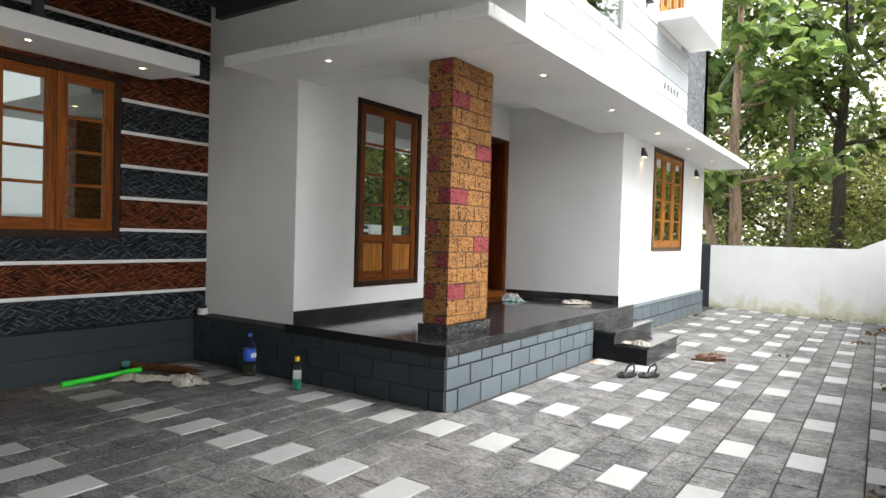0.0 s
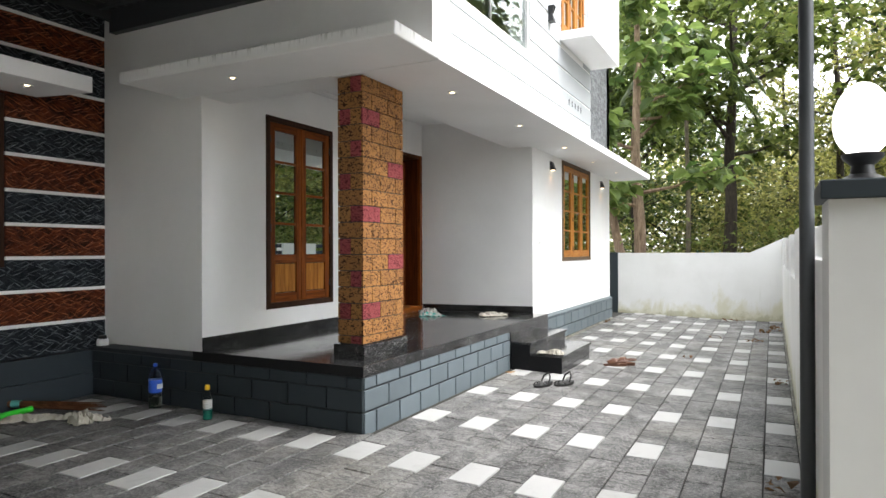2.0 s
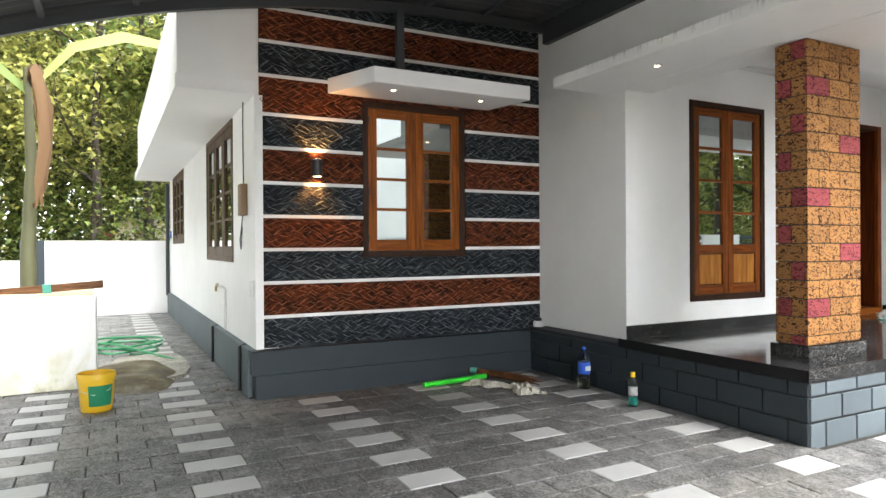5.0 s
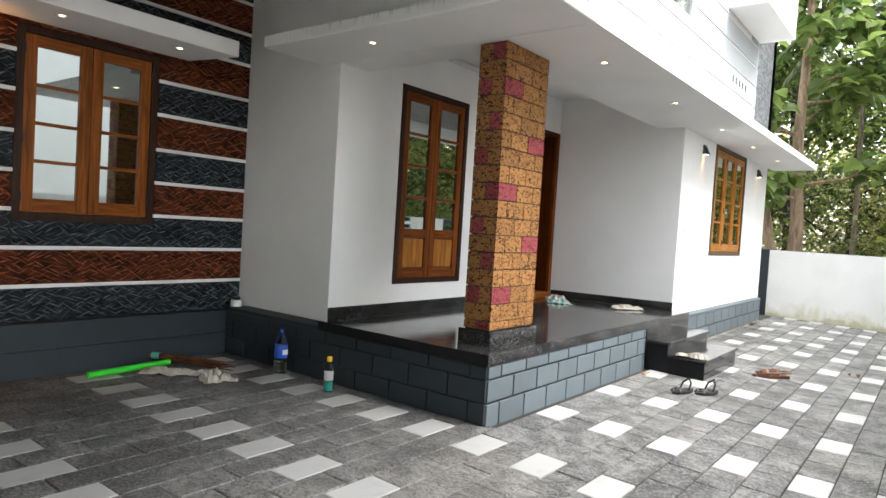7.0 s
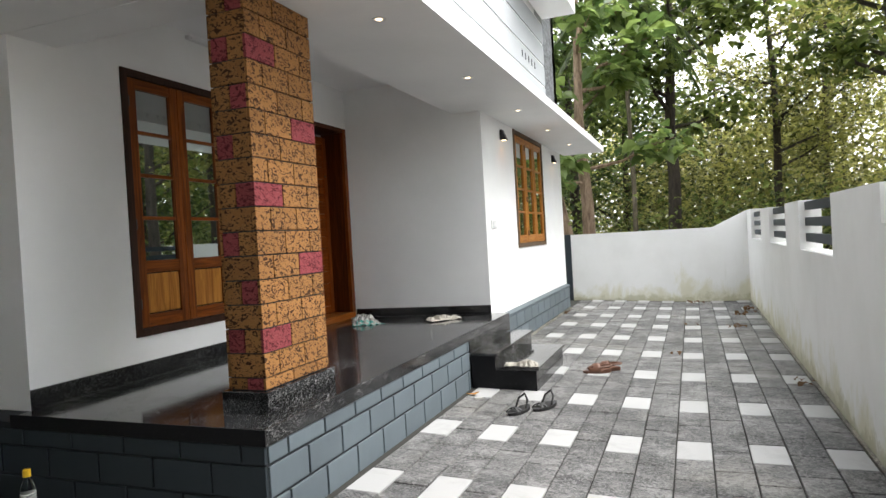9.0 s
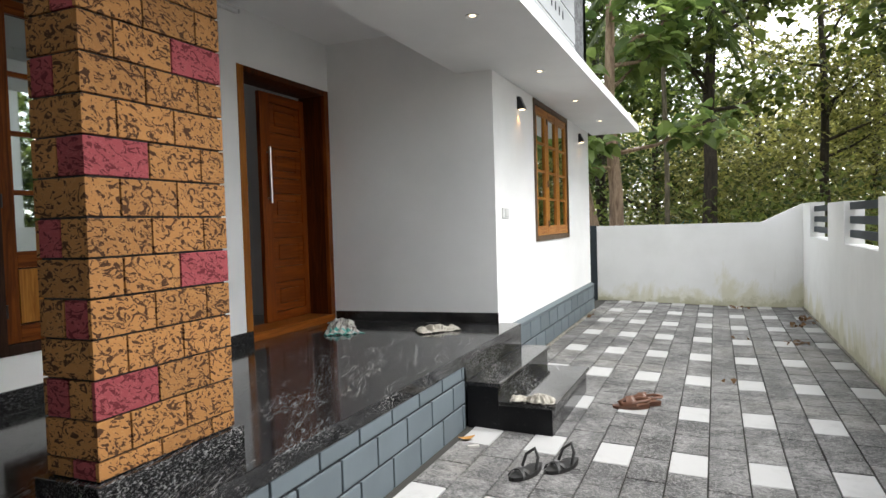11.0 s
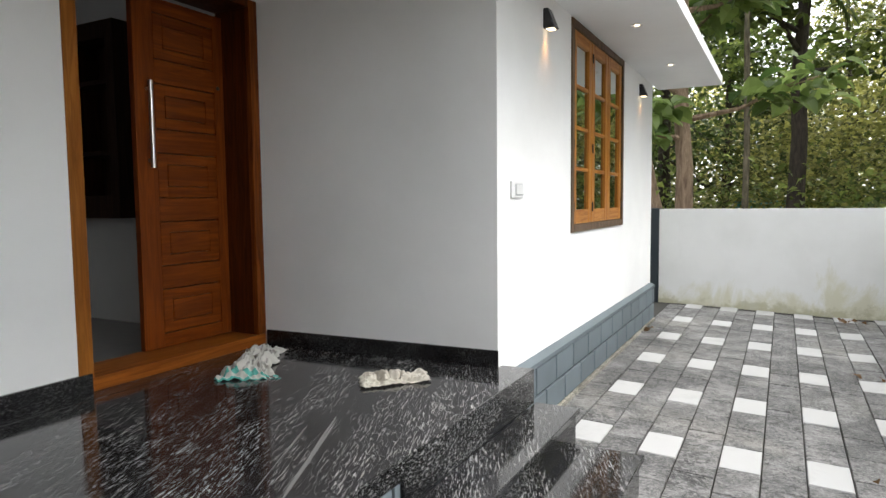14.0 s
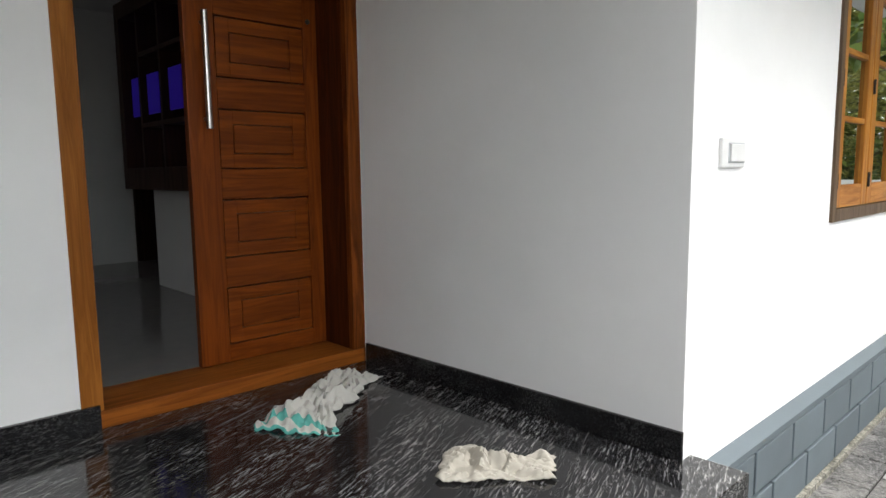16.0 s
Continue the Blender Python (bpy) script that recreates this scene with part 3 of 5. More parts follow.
# granite floor, skirting and steps
def tilted(bm, above=0.0):
    """Tilts the porch floor and its skirting towards the door to fit the camera's view."""
    for q in bm.verts:
        if q.co.x < 0 and q.co.z > above:
            q.co.z += 0.012 * q.co.x
    return bm


porch = setting("porch_floor", tilted(boxes(((-1.66, -0.016, 0.40), (0.016, 4.185, 0.482)), ((PX, GY, 0.40), (-1.66, EY, 0.482)), bevel=0.004), 0.45), GRANITE, "polished black granite porch floor with pale streaks")
# thin plate added to keep the south floor edge as dark as shade
part("edge_slab", boxes(((-1.655, -0.021, 0.404), (0.0165, -0.0165, 0.478)), bevel=0.0015), GRANITE_SHADE_SIDE, porch, "matt black granite edge plate, darkened for shade")
setting("skirting_porch", tilted(boxes(((PX, GY, 0.483), (PX + 0.018, DR[0] - 0.004, 0.575)), ((PX + 0.0075, DR[0] - 0.004, 0.483), (PX + 0.018, 2.925, 0.575)))), GRANITE_DULL)
setting("skirting_end", tilted(boxes(((PX + 0.018, EY - 0.014, 0.483), (RX + 0.004, EY, 0.575)), bevel=0.003)), GRANITE_DULL)
steps = setting("porch_steps", boxes(((0.017, 2.875, -0.06), (0.235, 4.20, 0.268))), GRANITE, "two polished black granite steps")
part("tread", boxes(((0.017, 2.86, 0.268), (0.256, 4.21, 0.295)), bevel=0.003), GRANITE, steps)
part("riser", boxes(((0.001, 2.864, 0.2965), (0.0155, 4.184, 0.3992)), bevel=0.001), GRANITE, steps)
part("riser", boxes(((0.235, 2.875, -0.06), (0.59, 4.02, 0.149))), GRANITE, steps)
part("tread", boxes(((0.235, 2.86, 0.149), (0.612, 4.03, 0.175)), bevel=0.003), GRANITE, steps)

# thin plates added to darken the south sides of the steps
for (xa, xb, za, zb) in ((0.019, 0.234, -0.055, 0.267), (0.2345, 0.589, -0.055, 0.148)):
    part("side_panel", boxes(((xa, 2.866, za), (xb, 2.8745, zb))), GRANITE_SHADE_SIDE, steps, "matt black granite side plate, darkened for shade")

# ---- facing brick column ----
CX0, CX1, CY0, CY1 = -0.398, -0.165, 0.252, 0.846
column = setting("porch_column", boxes(((CX0 + 0.012, CY0 + 0.012, 0.476), (CX1 - 0.012, CY1 - 0.012, 2.63))), JOINT, "porch column faced in tan and pink textured bricks")
part("granite_foot", boxes(((CX0 - 0.024, CY0 - 0.026, 0.476), (CX1 + 0.025, CY1 + 0.026, 0.585)), bevel=0.004), GRANITE, column)
tops = [0.588, 0.65] + [0.65 + 0.1237 * (k + 1) for k in range(16)]
pink_front = {14: 0, 11: 2, 8: 0, 5: 2, 2: 0}
pink_side = {16: 1, 14: 0, 12: 1, 10: 0, 8: 1, 6: 0, 4: 1, 2: 0, 0: 1}
for n, (low, high) in enumerate(zip(tops, tops[1:])):
    row = 16 - n
    cuts = [CY0, CY0 + 0.242, CY0 + 0.475, CY1] if row % 2 == 0 else [CY0, CY0 + 0.124, CY0 + 0.357, CY1]
    for k, (a, b) in enumerate(zip(cuts, cuts[1:])):
        bm = boxes(((CX1 - 0.016, a + (0.0035 if k else 0.0), low + 0.0035), (CX1, b - (0.0035 if k < 2 else 0.0), high - 0.0035)), bevel=0.0025)
        part("brick", bm, PINK if pink_front.get(row) == k else TAN, column)
        bm = boxes(((CX0, a + 0.0035, low + 0.0035), (CX0 + 0.015, b - 0.0035, high - 0.0035)), bevel=0.0025)
        part("brick", bm, TAN, column)
    sides = [CX0 + 0.016, (CX0 + CX1) / 2, CX1 - 0.017] if row % 2 == 0 else [CX0 + 0.016, CX1 - 0.017]
    for k, (a, b) in enumerate(zip(sides, sides[1:])):
        for y0, y1 in ((CY0, CY0 + 0.016), (CY1 - 0.016, CY1)):
            bm = boxes(((a + 0.0035, y0, low + 0.0035), (b - (0.0035 if k + 2 < len(sides) else 0.0), y1, high - 0.0035)), bevel=0.0025)
            part("brick", bm, PINK if len(sides) == 3 and pink_side.get(row) == k else TAN, column)


# ---- windows and door ----
def window(name, m, w, h, leaves, rows, panel, label, frame_mat, leaf_mat, rail_mat, sash=0.062, frame_w=0.055, glass=MIRRORGLASS):
    """A wooden casement window; x runs along the wall, y into it."""
    win = tagged(thing(name, m, label, "window"), kind="structure")
    f = frame_w
    part("window_frame", boxes(((0, -0.012, 0), (f, 0.10, h)), ((w - f, -0.012, 0), (w, 0.10, h)), ((f, -0.012, h - f), (w - f, 0.10, h)), ((f, -0.012, 0), (w - f, 0.10, f)), bevel=0.003), frame_mat, win)
    lw = (w - 2 * f) / leaves
    for k in range(leaves):
        a, b = f + k * lw + 0.003, f + (k + 1) * lw - 0.003
        lo, hi = f + 0.003, h - f - 0.003
        leaf = part("sash", boxes(((a, 0.0, lo), (a + sash, 0.04, hi)), ((b - sash, 0.0, lo), (b, 0.04, hi)), bevel=0.004), leaf_mat, win)
        part("rail", boxes(((a + sash, 0.001, lo), (b - sash, 0.039, lo + sash * 1.2)), bevel=0.003), rail_mat, leaf)
        part("rail", boxes(((a + sash, 0.001, hi - sash), (b - sash, 0.039, hi)), bevel=0.003), rail_mat, leaf)
        g0 = lo + sash * 1.2
        if panel:
            p1 = g0 + panel
            # dark ground shows as a dark groove round the panel
            part("panel_ground", boxes(((a + sash - 0.004, 0.022, g0), (b - sash + 0.004, 0.030, p1))), FRAMEWOOD, leaf)
            part("panel", boxes(((a + sash + 0.008, 0.008, g0 + 0.008), (b - sash - 0.008, 0.023, p1 - 0.008)), bevel=0.005), TEAKPALE, leaf, "golden teak panel")
            part("rail", boxes(((a + sash, 0.001, p1), (b - sash, 0.039, p1 + sash * 1.15)), bevel=0.003), rail_mat, leaf)
            g0 = p1 + sash * 1.15
        step = (hi - sash - g0) / rows
        for r in range(rows):
            s, e = g0 + r * step, g0 + (r + 1) * step
            part("pane", boxes(((a + sash - 0.004, 0.018, s), (b - sash + 0.004, 0.023, e))), glass, leaf)
            if r:
                part("glazing_bar", boxes(((a + sash, 0.004, s - 0.013), (b - sash, 0.036, s + 0.013)), bevel=0.003), rail_mat, leaf)
        side = a - 0.004 if k < leaves / 2 else b - 0.008
        for hz in (0.12, 0.42, 0.88):
            part("hinge", tube([(side + 0.006, -0.006, h * hz - 0.035), (side + 0.006, -0.006, h * hz + 0.035)], 0.006, 6), BLACKMETAL, leaf)
    return win


window("window_1", pose(PX, PW[0], PW[2], 0, 0, 90), PW[1] - PW[0], PW[3] - PW[2], 2, 4, 0.30, "tall teak casement window with wooden lower panels", FRAMEWOOD, TEAK, TEAKSIDE, 0.075)
window("window_2", pose(SX, LW[0], LW[2], 0, 0, 90), LW[1] - LW[0], LW[3] - LW[2], 2, 4, 0, "two-leaf teak window in the striped wall", FRAMEWOOD, TEAKWARM, TEAKWARMSIDE, 0.085)
window("window_3", pose(RX, RW[0], RW[2], 0, 0, 90), RW[1] - RW[0], RW[3] - RW[2], 3, 4, 0, "three-leaf golden teak window facing the driveway", GREYWOOD, TEAKPALE, TEAKPALESIDE, 0.085)
window("window_4", pose(-5.92, -2.74, 1.12), 1.82, 1.42, 3, 4, 0, "weathered brown three-leaf window on the side wall", GREYWOOD, GREYWOOD, GREYWOOD, 0.085)
window("window_5", pose(-10.4, -2.74, 1.34), 1.80, 1.20, 3, 4, 0, "weathered brown three-leaf window on the side wall", GREYWOOD, GREYWOOD, GREYWOOD, 0.085)
window("window_6", pose(0.345, 3.72, 3.90, 0, 0, 90), 1.03, 1.2, 3, 3, 0, "upper golden teak window in a white box surround", TEAKPALE, TEAKPALE, TEAKPALESIDE, 0.07)

door = tagged(thing("door_1", pose(PX, DR[0], DR[2], 0, 0, 90), "dark teak front door with the narrow leaf open", "door"), kind="structure")
W, H = DR[1] - DR[0], DR[3] - DR[2]
# left jamb coloured golden to stand for its reflected light
part("door_frame", boxes(((0, -0.006, 0.047), (0.075, 0.28, H)), bevel=0.004), JAMBWOOD, door, "teak jamb coloured golden for the light on it")
part("door_frame", boxes(((W - 0.07, -0.008, 0.047), (W - 0.001, 0.03, H)), bevel=0.004), TEAK, door)
# inner half of the right jamb and the head coloured dark for shade
part("jamb_lining", boxes(((W - 0.069, 0.031, 0.047), (W - 0.001, 0.28, H)), bevel=0.002), JAMBSHADE, door, "inside of the teak jamb, coloured dark for shade")
part("door_frame", boxes(((0.075, -0.0055, H - 0.047), (W - 0.07, 0.28, H)), bevel=0.004), JAMBSHADE, door)
part("door_sill", boxes(((0, -0.0065, -0.022), (W - 0.001, 0.28, 0.046)), bevel=0.004), JAMBSIDE, door)
L0, L1 = 0.539, W - 0.072
A, B = 0.676, 1.104
leaf = part("door_leaf", boxes(((L0, 0.225, 0.050), (A - 0.004, 0.265, H - 0.084)), ((B + 0.004, 0.225, 0.050), (L1, 0.265, H - 0.084)), bevel=0.004), DOORWOOD, door, "dark polished teak leaf with raised panels")
# backing coloured dark to imitate shadow in the panel mouldings
part("leaf_core", boxes(((L0 + 0.01, 0.257, 0.055), (L1 - 0.01, 0.268, H - 0.09))), FRAMEWOOD, leaf)
pz = [0.132 + 0.394 * k for k in range(5)]
for k, z in enumerate(pz):
    c, d = A + 0.062, B - 0.068
    part("panel", boxes(((A, 0.229, z + 0.003), (c, 0.260, z + 0.253)), ((d, 0.229, z + 0.003), (B, 0.260, z + 0.253)), ((c, 0.2292, z + 0.003), (d, 0.260, z + 0.064)), ((c, 0.2292, z + 0.194), (d, 0.260, z + 0.253)), bevel=0.002), DOORSIDE, leaf)
    part("raised_panel", boxes(((c + 0.003, 0.2275, z + 0.067), (d - 0.003, 0.259, z + 0.191)), bevel=0.003), DOORSIDE, leaf)
    low = pz[k - 1] + 0.259 if k else 0.050
    part("rail", boxes(((A - 0.004, 0.226, low), (B + 0.004, 0.264, z - 0.002)), bevel=0.003), DOORSIDE, leaf)
part("rail", boxes(((A - 0.004, 0.226, pz[-1] + 0.259), (B + 0.004, 0.264, H - 0.084)), bevel=0.003), DOORSIDE, leaf)
part("lock", turned([(0.012, 0.0), (0.012, 0.004), (0.006, 0.007)], 14, at=(0, 0, 0)), BLACKMETAL, leaf).matrix_basis = pose(B + 0.03, 0.225, 1.605, 90)
handle = part("door_handle", tube([(L0 + 0.077, 0.19, 1.089), (L0 + 0.077, 0.19, 1.574)], 0.013, 12), STEEL, leaf, "long brushed steel pull handle", True)
for z in (1.13, 1.53):
    part("stand_off", tube([(L0 + 0.077, 0.23, z), (L0 + 0.077, 0.19, z)], 0.009, 8), STEEL, handle)
part("open_leaf", boxes(((0.085, 0.29, 0.050), (0.125, 0.62, H - 0.084)), bevel=0.004), DOORWOOD, door)

# hall behind the door
setting("floor_hall", boxes(((-7.0, 0.5, 0.44), (PX, 6.2, 0.474))), plain("pale_floor_tile", (0.30, 0.29, 0.28), 0.12), "pale polished floor tiles")
wall("wall_hall_far", "+x", -6.4, 0.5, 6.2, 0.45, 2.98, [], 0.15)
wall("wall_hall_left", "+y", 0.65, -7.0, PX - 0.2, 0.45, 2.98, [(-4.4, -3.0, 1.2, 2.5)], 0.15)
# unseen fill lamp added to brighten the hall, in a made-up wall opening
hall_data = bpy.data.lights.new("hall_fill_light", "AREA")
hall_data.shape, hall_data.size, hall_data.size_y, hall_data.energy = "RECTANGLE", 1.3, 1.2, 0.5
hall_light = new("hall_fill_light", hall_data)
hall_light.matrix_world = look((-3.7, 0.56, 1.85), (-3.7, 3.0, 1.6))
wall("wall_hall_right", "-y", 4.20, -4.72, PX - 0.2, 0.45, 2.98, [], 0.12)
wall("wall_hall_end", "-y", 6.2, -7.0, PX - 0.2, 0.45, 2.98, [], 0.15)
setting("door_2", boxes(((-6.399, 4.58, 0.475), (-6.35, 5.4, 2.6)), bevel=0.01), FRAMEWOOD, "dark inner door")
cab = thing("display_cabinet", (-4.66, 4.187, 1.27), "dark wall cabinet with violet-lit niches", "cabinet")
CW, CH = 1.7, 1.38
part("back_panel", boxes(((0, 0.0, 0), (CW, 0.012, CH))), FRAMEWOOD, cab)
for lo, hi in (((0, -0.22, 0), (0.09, 0.0, CH)), ((CW - 0.09, -0.22, 0), (CW, 0.0, CH)), ((0.09, -0.22, 0), (CW - 0.09, 0.0, 0.16)), ((0.09, -0.22, CH - 0.12), (CW - 0.09, 0.0, CH))):
    part("carcass_board", boxes((lo, hi), bevel=0.004), FRAMEWOOD, cab)
for x in (0.38, 0.78, 1.18):
    part("divider", boxes(((x, -0.20, 0.16), (x + 0.035, 0.0, CH - 0.12))), FRAMEWOOD, cab)
for z in (0.45, 0.95):
    part("shelf", boxes(((0.415, -0.20, z), (CW - 0.09, -0.001, z + 0.03))), FRAMEWOOD, cab)
# glow panels stand in for lit niches, set forward for the camera's view
for a, b in ((0.13, 0.35), (0.45, 0.75), (0.85, 1.15)):
    part("led_strip", boxes(((a + 0.03, -0.175, 0.54), (b - 0.05, -0.165, 0.82))), PURPLE, cab, "violet glowing panel standing in for the lit niche")
    for z in (0.40, 1.17):
        part("led", boxes(((b - 0.09, -0.13, z), (b - 0.06, -0.11, z + 0.012))), LEDDOT, cab, "small violet lamp")


# ---- carport roof ----
def arch(y):
    """Underside of the curved carport roof over y."""
    s = min((y - 0.1) / -4.6, 1.0)
    return 3.46 - 0.02 * s - 0.68 * max(0.0, s) ** 2.6 - 0.34 * max(0.0, -4.5 - y)


roof = thing("carport_roof", (-2.9, 0.1, 3.4), "dark steel carport roof of corrugated sheet on curved beams", "roof")
tagged(roof, kind="structure")
O = Vector((-2.9, 0.1, 3.4))
ys = [0.195 - 0.26 * k for k in range(21)]
xs = np.arange(-3.065, 2.88, 0.022)
wave = 0.012 * np.sin(xs / 0.075 * math.tau / 1.6)
v, f = [], []
for y in ys:
    for x, d in zip(xs, wave):
        v.append((x - O.x, y - O.y, arch(y) + 0.10 + float(d) - O.z))
n = len(xs)
for a in range(len(ys) - 1):
    f += [(a * n + b, a * n + b + 1, (a + 1) * n + b + 1, (a + 1) * n + b) for b in range(n - 1)]
me = bpy.data.meshes.new("sheet")
me.from_pydata(v, [], f)
me.materials.append(SHEET)
sheet = new("roof_sheet", me)
sheet.parent = roof


def curved_beam(x, w=0.05, h=0.10):
    bm = bmesh.new()
    rows = []
    for y in ys:
        z = arch(y) - O.z
        rows.append([bm.verts.new((x + dx - O.x, y - O.y, z + dz)) for dx, dz in ((-w / 2, -0.02), (w / 2, -0.02), (w / 2, h - 0.035), (-w / 2, h - 0.035))])
    for a, b in zip(rows, rows[1:]):
        for k in range(4):
            bm.faces.new((a[k], a[(k + 1) % 4], b[(k + 1) % 4], b[k]))
    bm.faces.new(rows[0]), bm.faces.new(rows[-1])
    return bm


for x in (-2.90, -0.05, 2.76):
    part("curved_beam", curved_beam(x), GREYMETAL, roof)
for k in range(9):
    y = 0.02 - 0.61 * k
    z = arch(y) - O.z + 0.045
    part("purlin", boxes(((-2.95 - O.x, y - 0.02 - O.y, z), (2.86 - O.x, y + 0.02 - O.y, z + 0.04))), GREYMETAL, roof)
part("wall_beam", boxes(((0.0, 0.03, -0.07), (3.36, 0.098, 0.14))), GREYMETAL, roof)
part("post", boxes(((0.005, -1.62, -0.64), (0.065, -1.55, 0.0)), bevel=0.004), GREYMETAL, roof)
for x, y in ((2.722, -0.42), (2.722, -4.95)):
    part("post", tube([(x - O.x, y - O.y, -3.4), (x - O.x, y - O.y, arch(y) - O.z + 0.05)], 0.032, 14), GREYMETAL, roof, smooth=True)

# ---- canopies ----
bm = boxes(((-11.1, -3.36, 2.555), (-3.045, -2.741, 2.665)))
setting("canopy_side", bm, CEIL, "white sunshade along the side wall")
setting("parapet_side", boxes(((-10.0, -3.345, 2.667), (-3.05, -2.741, 3.4))), WHITE, "white parapet with a faint rain stain")
can = bmesh.new()
box(can, (SX, -2.10, 2.63), (-2.50, -0.31, 2.765), 0.008)
for q in can.verts:
    if q.co.y < -1.9 and q.co.x > -2.7:
        q.co.y += 0.22
    if q.co.y > -0.5 and q.co.x < -2.9 and q.co.z < 2.69:
        q.co.y -= 0.12
hood = setting("canopy_window", can, CEIL, "white concrete hood over the striped-wall window")
bay = thing("window_surround", (0.346, 3.66, 3.79), "white projecting box round the upper window", "window surround")
part("sill_slab", boxes(((0, 0, 0), (0.39, 1.46, 0.11)), bevel=0.006), WHITE, bay)
part("side_slab", boxes(((0, 1.34, 0.11), (0.39, 1.46, 2.0)), bevel=0.006), WHITE, bay)
part("top_slab", boxes(((0, 0, 2.0), (0.39, 1.46, 2.1)), bevel=0.006), WHITE, bay)
rail = thing("glass_railing", (0.30, 0.62, 3.33), "clear glass balcony panel in a white frame", "railing")
part("pane", boxes(((0.0, 0.03, 0.03), (0.01, 0.97, 1.03))), RAILGLASS, rail)
part("pane", boxes(((0.0, 0.99, 0.03), (0.01, 1.92, 1.03))), RAILGLASS, rail)
part("frame", boxes(((-0.03, 0.0, 0.0), (0.04, 1.96, 0.03)), ((-0.03, 1.92, 0.03), (0.04, 1.96, 1.06)), bevel=0.004), WHITEPLASTIC, rail)
part("clamp", boxes(((-0.01, 0.97, 0.03), (0.02, 0.99, 1.03))), STEEL, rail)


# ---- lamps ----
def recessed_spot(x, y, z):
    s = thing("recessed_spotlight", (x, y, z), "small round recessed ceiling spotlight, switched on", "spotlight", "ceiling spotlights")
    part("ring", turned([(0.030, -0.002), (0.043, -0.006), (0.045, 0.0), (0.030, 0.0)], 20), WHITEPLASTIC, s, smooth=True)
    part("bulb", turned([(0.019, -0.004), (0.021, -0.001)], 16), SPOTGLOW, s, "glowing warm lens")
    return s


first_spot = recessed_spot(0.18, 1.08, 2.63)
for x, y, z in ((-1.11, -0.12, 2.63), (0.18, 2.72, 2.63), (0.18, 4.38, 2.63), (0.18, 5.92, 2.63), (0.18, 7.5, 2.63), (-2.70, -1.62, 2.63), (-2.72, -0.72, 2.63)):
    copy_thing(first_spot, pose(x, y, z))


def lit(name, at, towards, power, cone):
    d = bpy.data.lights.new(name, "SPOT")
    d.energy, d.spot_size, d.spot_blend, d.color, d.shadow_soft_size = power, radians(cone), 0.7, (1.0, 0.45, 0.13), 0.02
    o = new(name, d)
    o.matrix_world = look(at, towards)
    return o


def wall_lamp(y, z):
    lamp = thing("wall_lamp", (RX, y, z, 0, 0, 90), "small black wedge wall lamp, switched on", "wall lamp", "driveway wall lamps")
    bm = boxes(((-0.04, -0.075, -0.05), (0.04, 0.0, 0.07)), bevel=0.004)
    for q in bm.verts:
        if q.co.y < -0.04 and q.co.z > 0:
            q.co.y += 0.045
    part("housing", bm, BLACKMETAL, lamp)
    part("lens", boxes(((-0.028, -0.06, -0.054), (0.028, -0.015, -0.0515))), SPOTGLOW, lamp, "glowing warm lens")
    return lamp


for y in (4.89, 7.85):
    wall_lamp(y, 2.46)
    lit("wall_lamp_light", (RX + 0.045, y, 2.40), (RX - 0.01, y, 2.1), 0.4, 75)
twin = thing("wall_lamp", (SX + 0.016, -2.22, 1.955, 0, 0, 90), "black cylinder wall lamp shining up and down", "wall lamp")
part("housing", turned([(0.043, -0.075), (0.047, -0.073), (0.047, 0.073), (0.043, 0.075)], 18, at=(0, -0.065, 0)), BLACKMETAL, twin, smooth=True)
part("bracket", boxes(((-0.03, -0.04, -0.04), (0.03, 0.0, 0.04))), BLACKMETAL, twin)
for s in (-1, 1):
    part("lens", turned([(0.036, s * 0.0755), (0.036, s * 0.077)], 14, at=(0, -0.065, 0)), SPOTGLOW, twin, "glowing warm lens")
    lit("twin_lamp_light", (SX + 0.085, -2.22, 1.955 + s * 0.085), (SX + 0.01, -2.22, 1.955 + s * 0.3), 2.0, 110)
up = thing("wall_lamp", (0.345, 3.24, 3.96, 0, 0, 90), "black hourglass wall lamp on the upper wall", "wall lamp")
bm = boxes(((-0.04, -0.07, -0.09), (0.04, 0.0, 0.0)), ((-0.04, -0.07, 0.001), (0.04, 0.0, 0.09)))
for q in bm.verts:
    if abs(q.co.z) < 0.01:
        q.co.x *= 0.55
        q.co.y *= 0.6
part("housing", bm, BLACKMETAL, up)

# ---- boundary walls ----
bw = boxes(((-0.30, 9.95, -0.12), (2.76, 10.13, 1.235)))
setting("wall_boundary_rear", bw, MOSS, "white boundary wall with moss stains along its foot")
bm = bmesh.new()
lo = [(2.2, 1.235), (2.76, 1.235), (2.76, 1.50)]
a = [bm.verts.new((x, 9.951, z)) for x, z in lo]
b = [bm.verts.new((x, 10.129, z)) for x, z in lo]
bm.faces.new(a), bm.faces.new(b[::-1])
for k in range(3):
    bm.faces.new((a[k], b[k], b[(k + 1) % 3], a[(k + 1) % 3]))
setting("wall_boundary_slope", bm, MOSS)
setting("wall_boundary_post", boxes(((-0.58, 9.93, -0.12), (-0.301, 10.15, 1.245)), bevel=0.005), SLATE, "slate grey painted wall end")
setting("wall_boundary_rear_west", boxes(((-11.6, 9.95, -0.12), (-0.60, 10.13, 1.24))), MOSS)
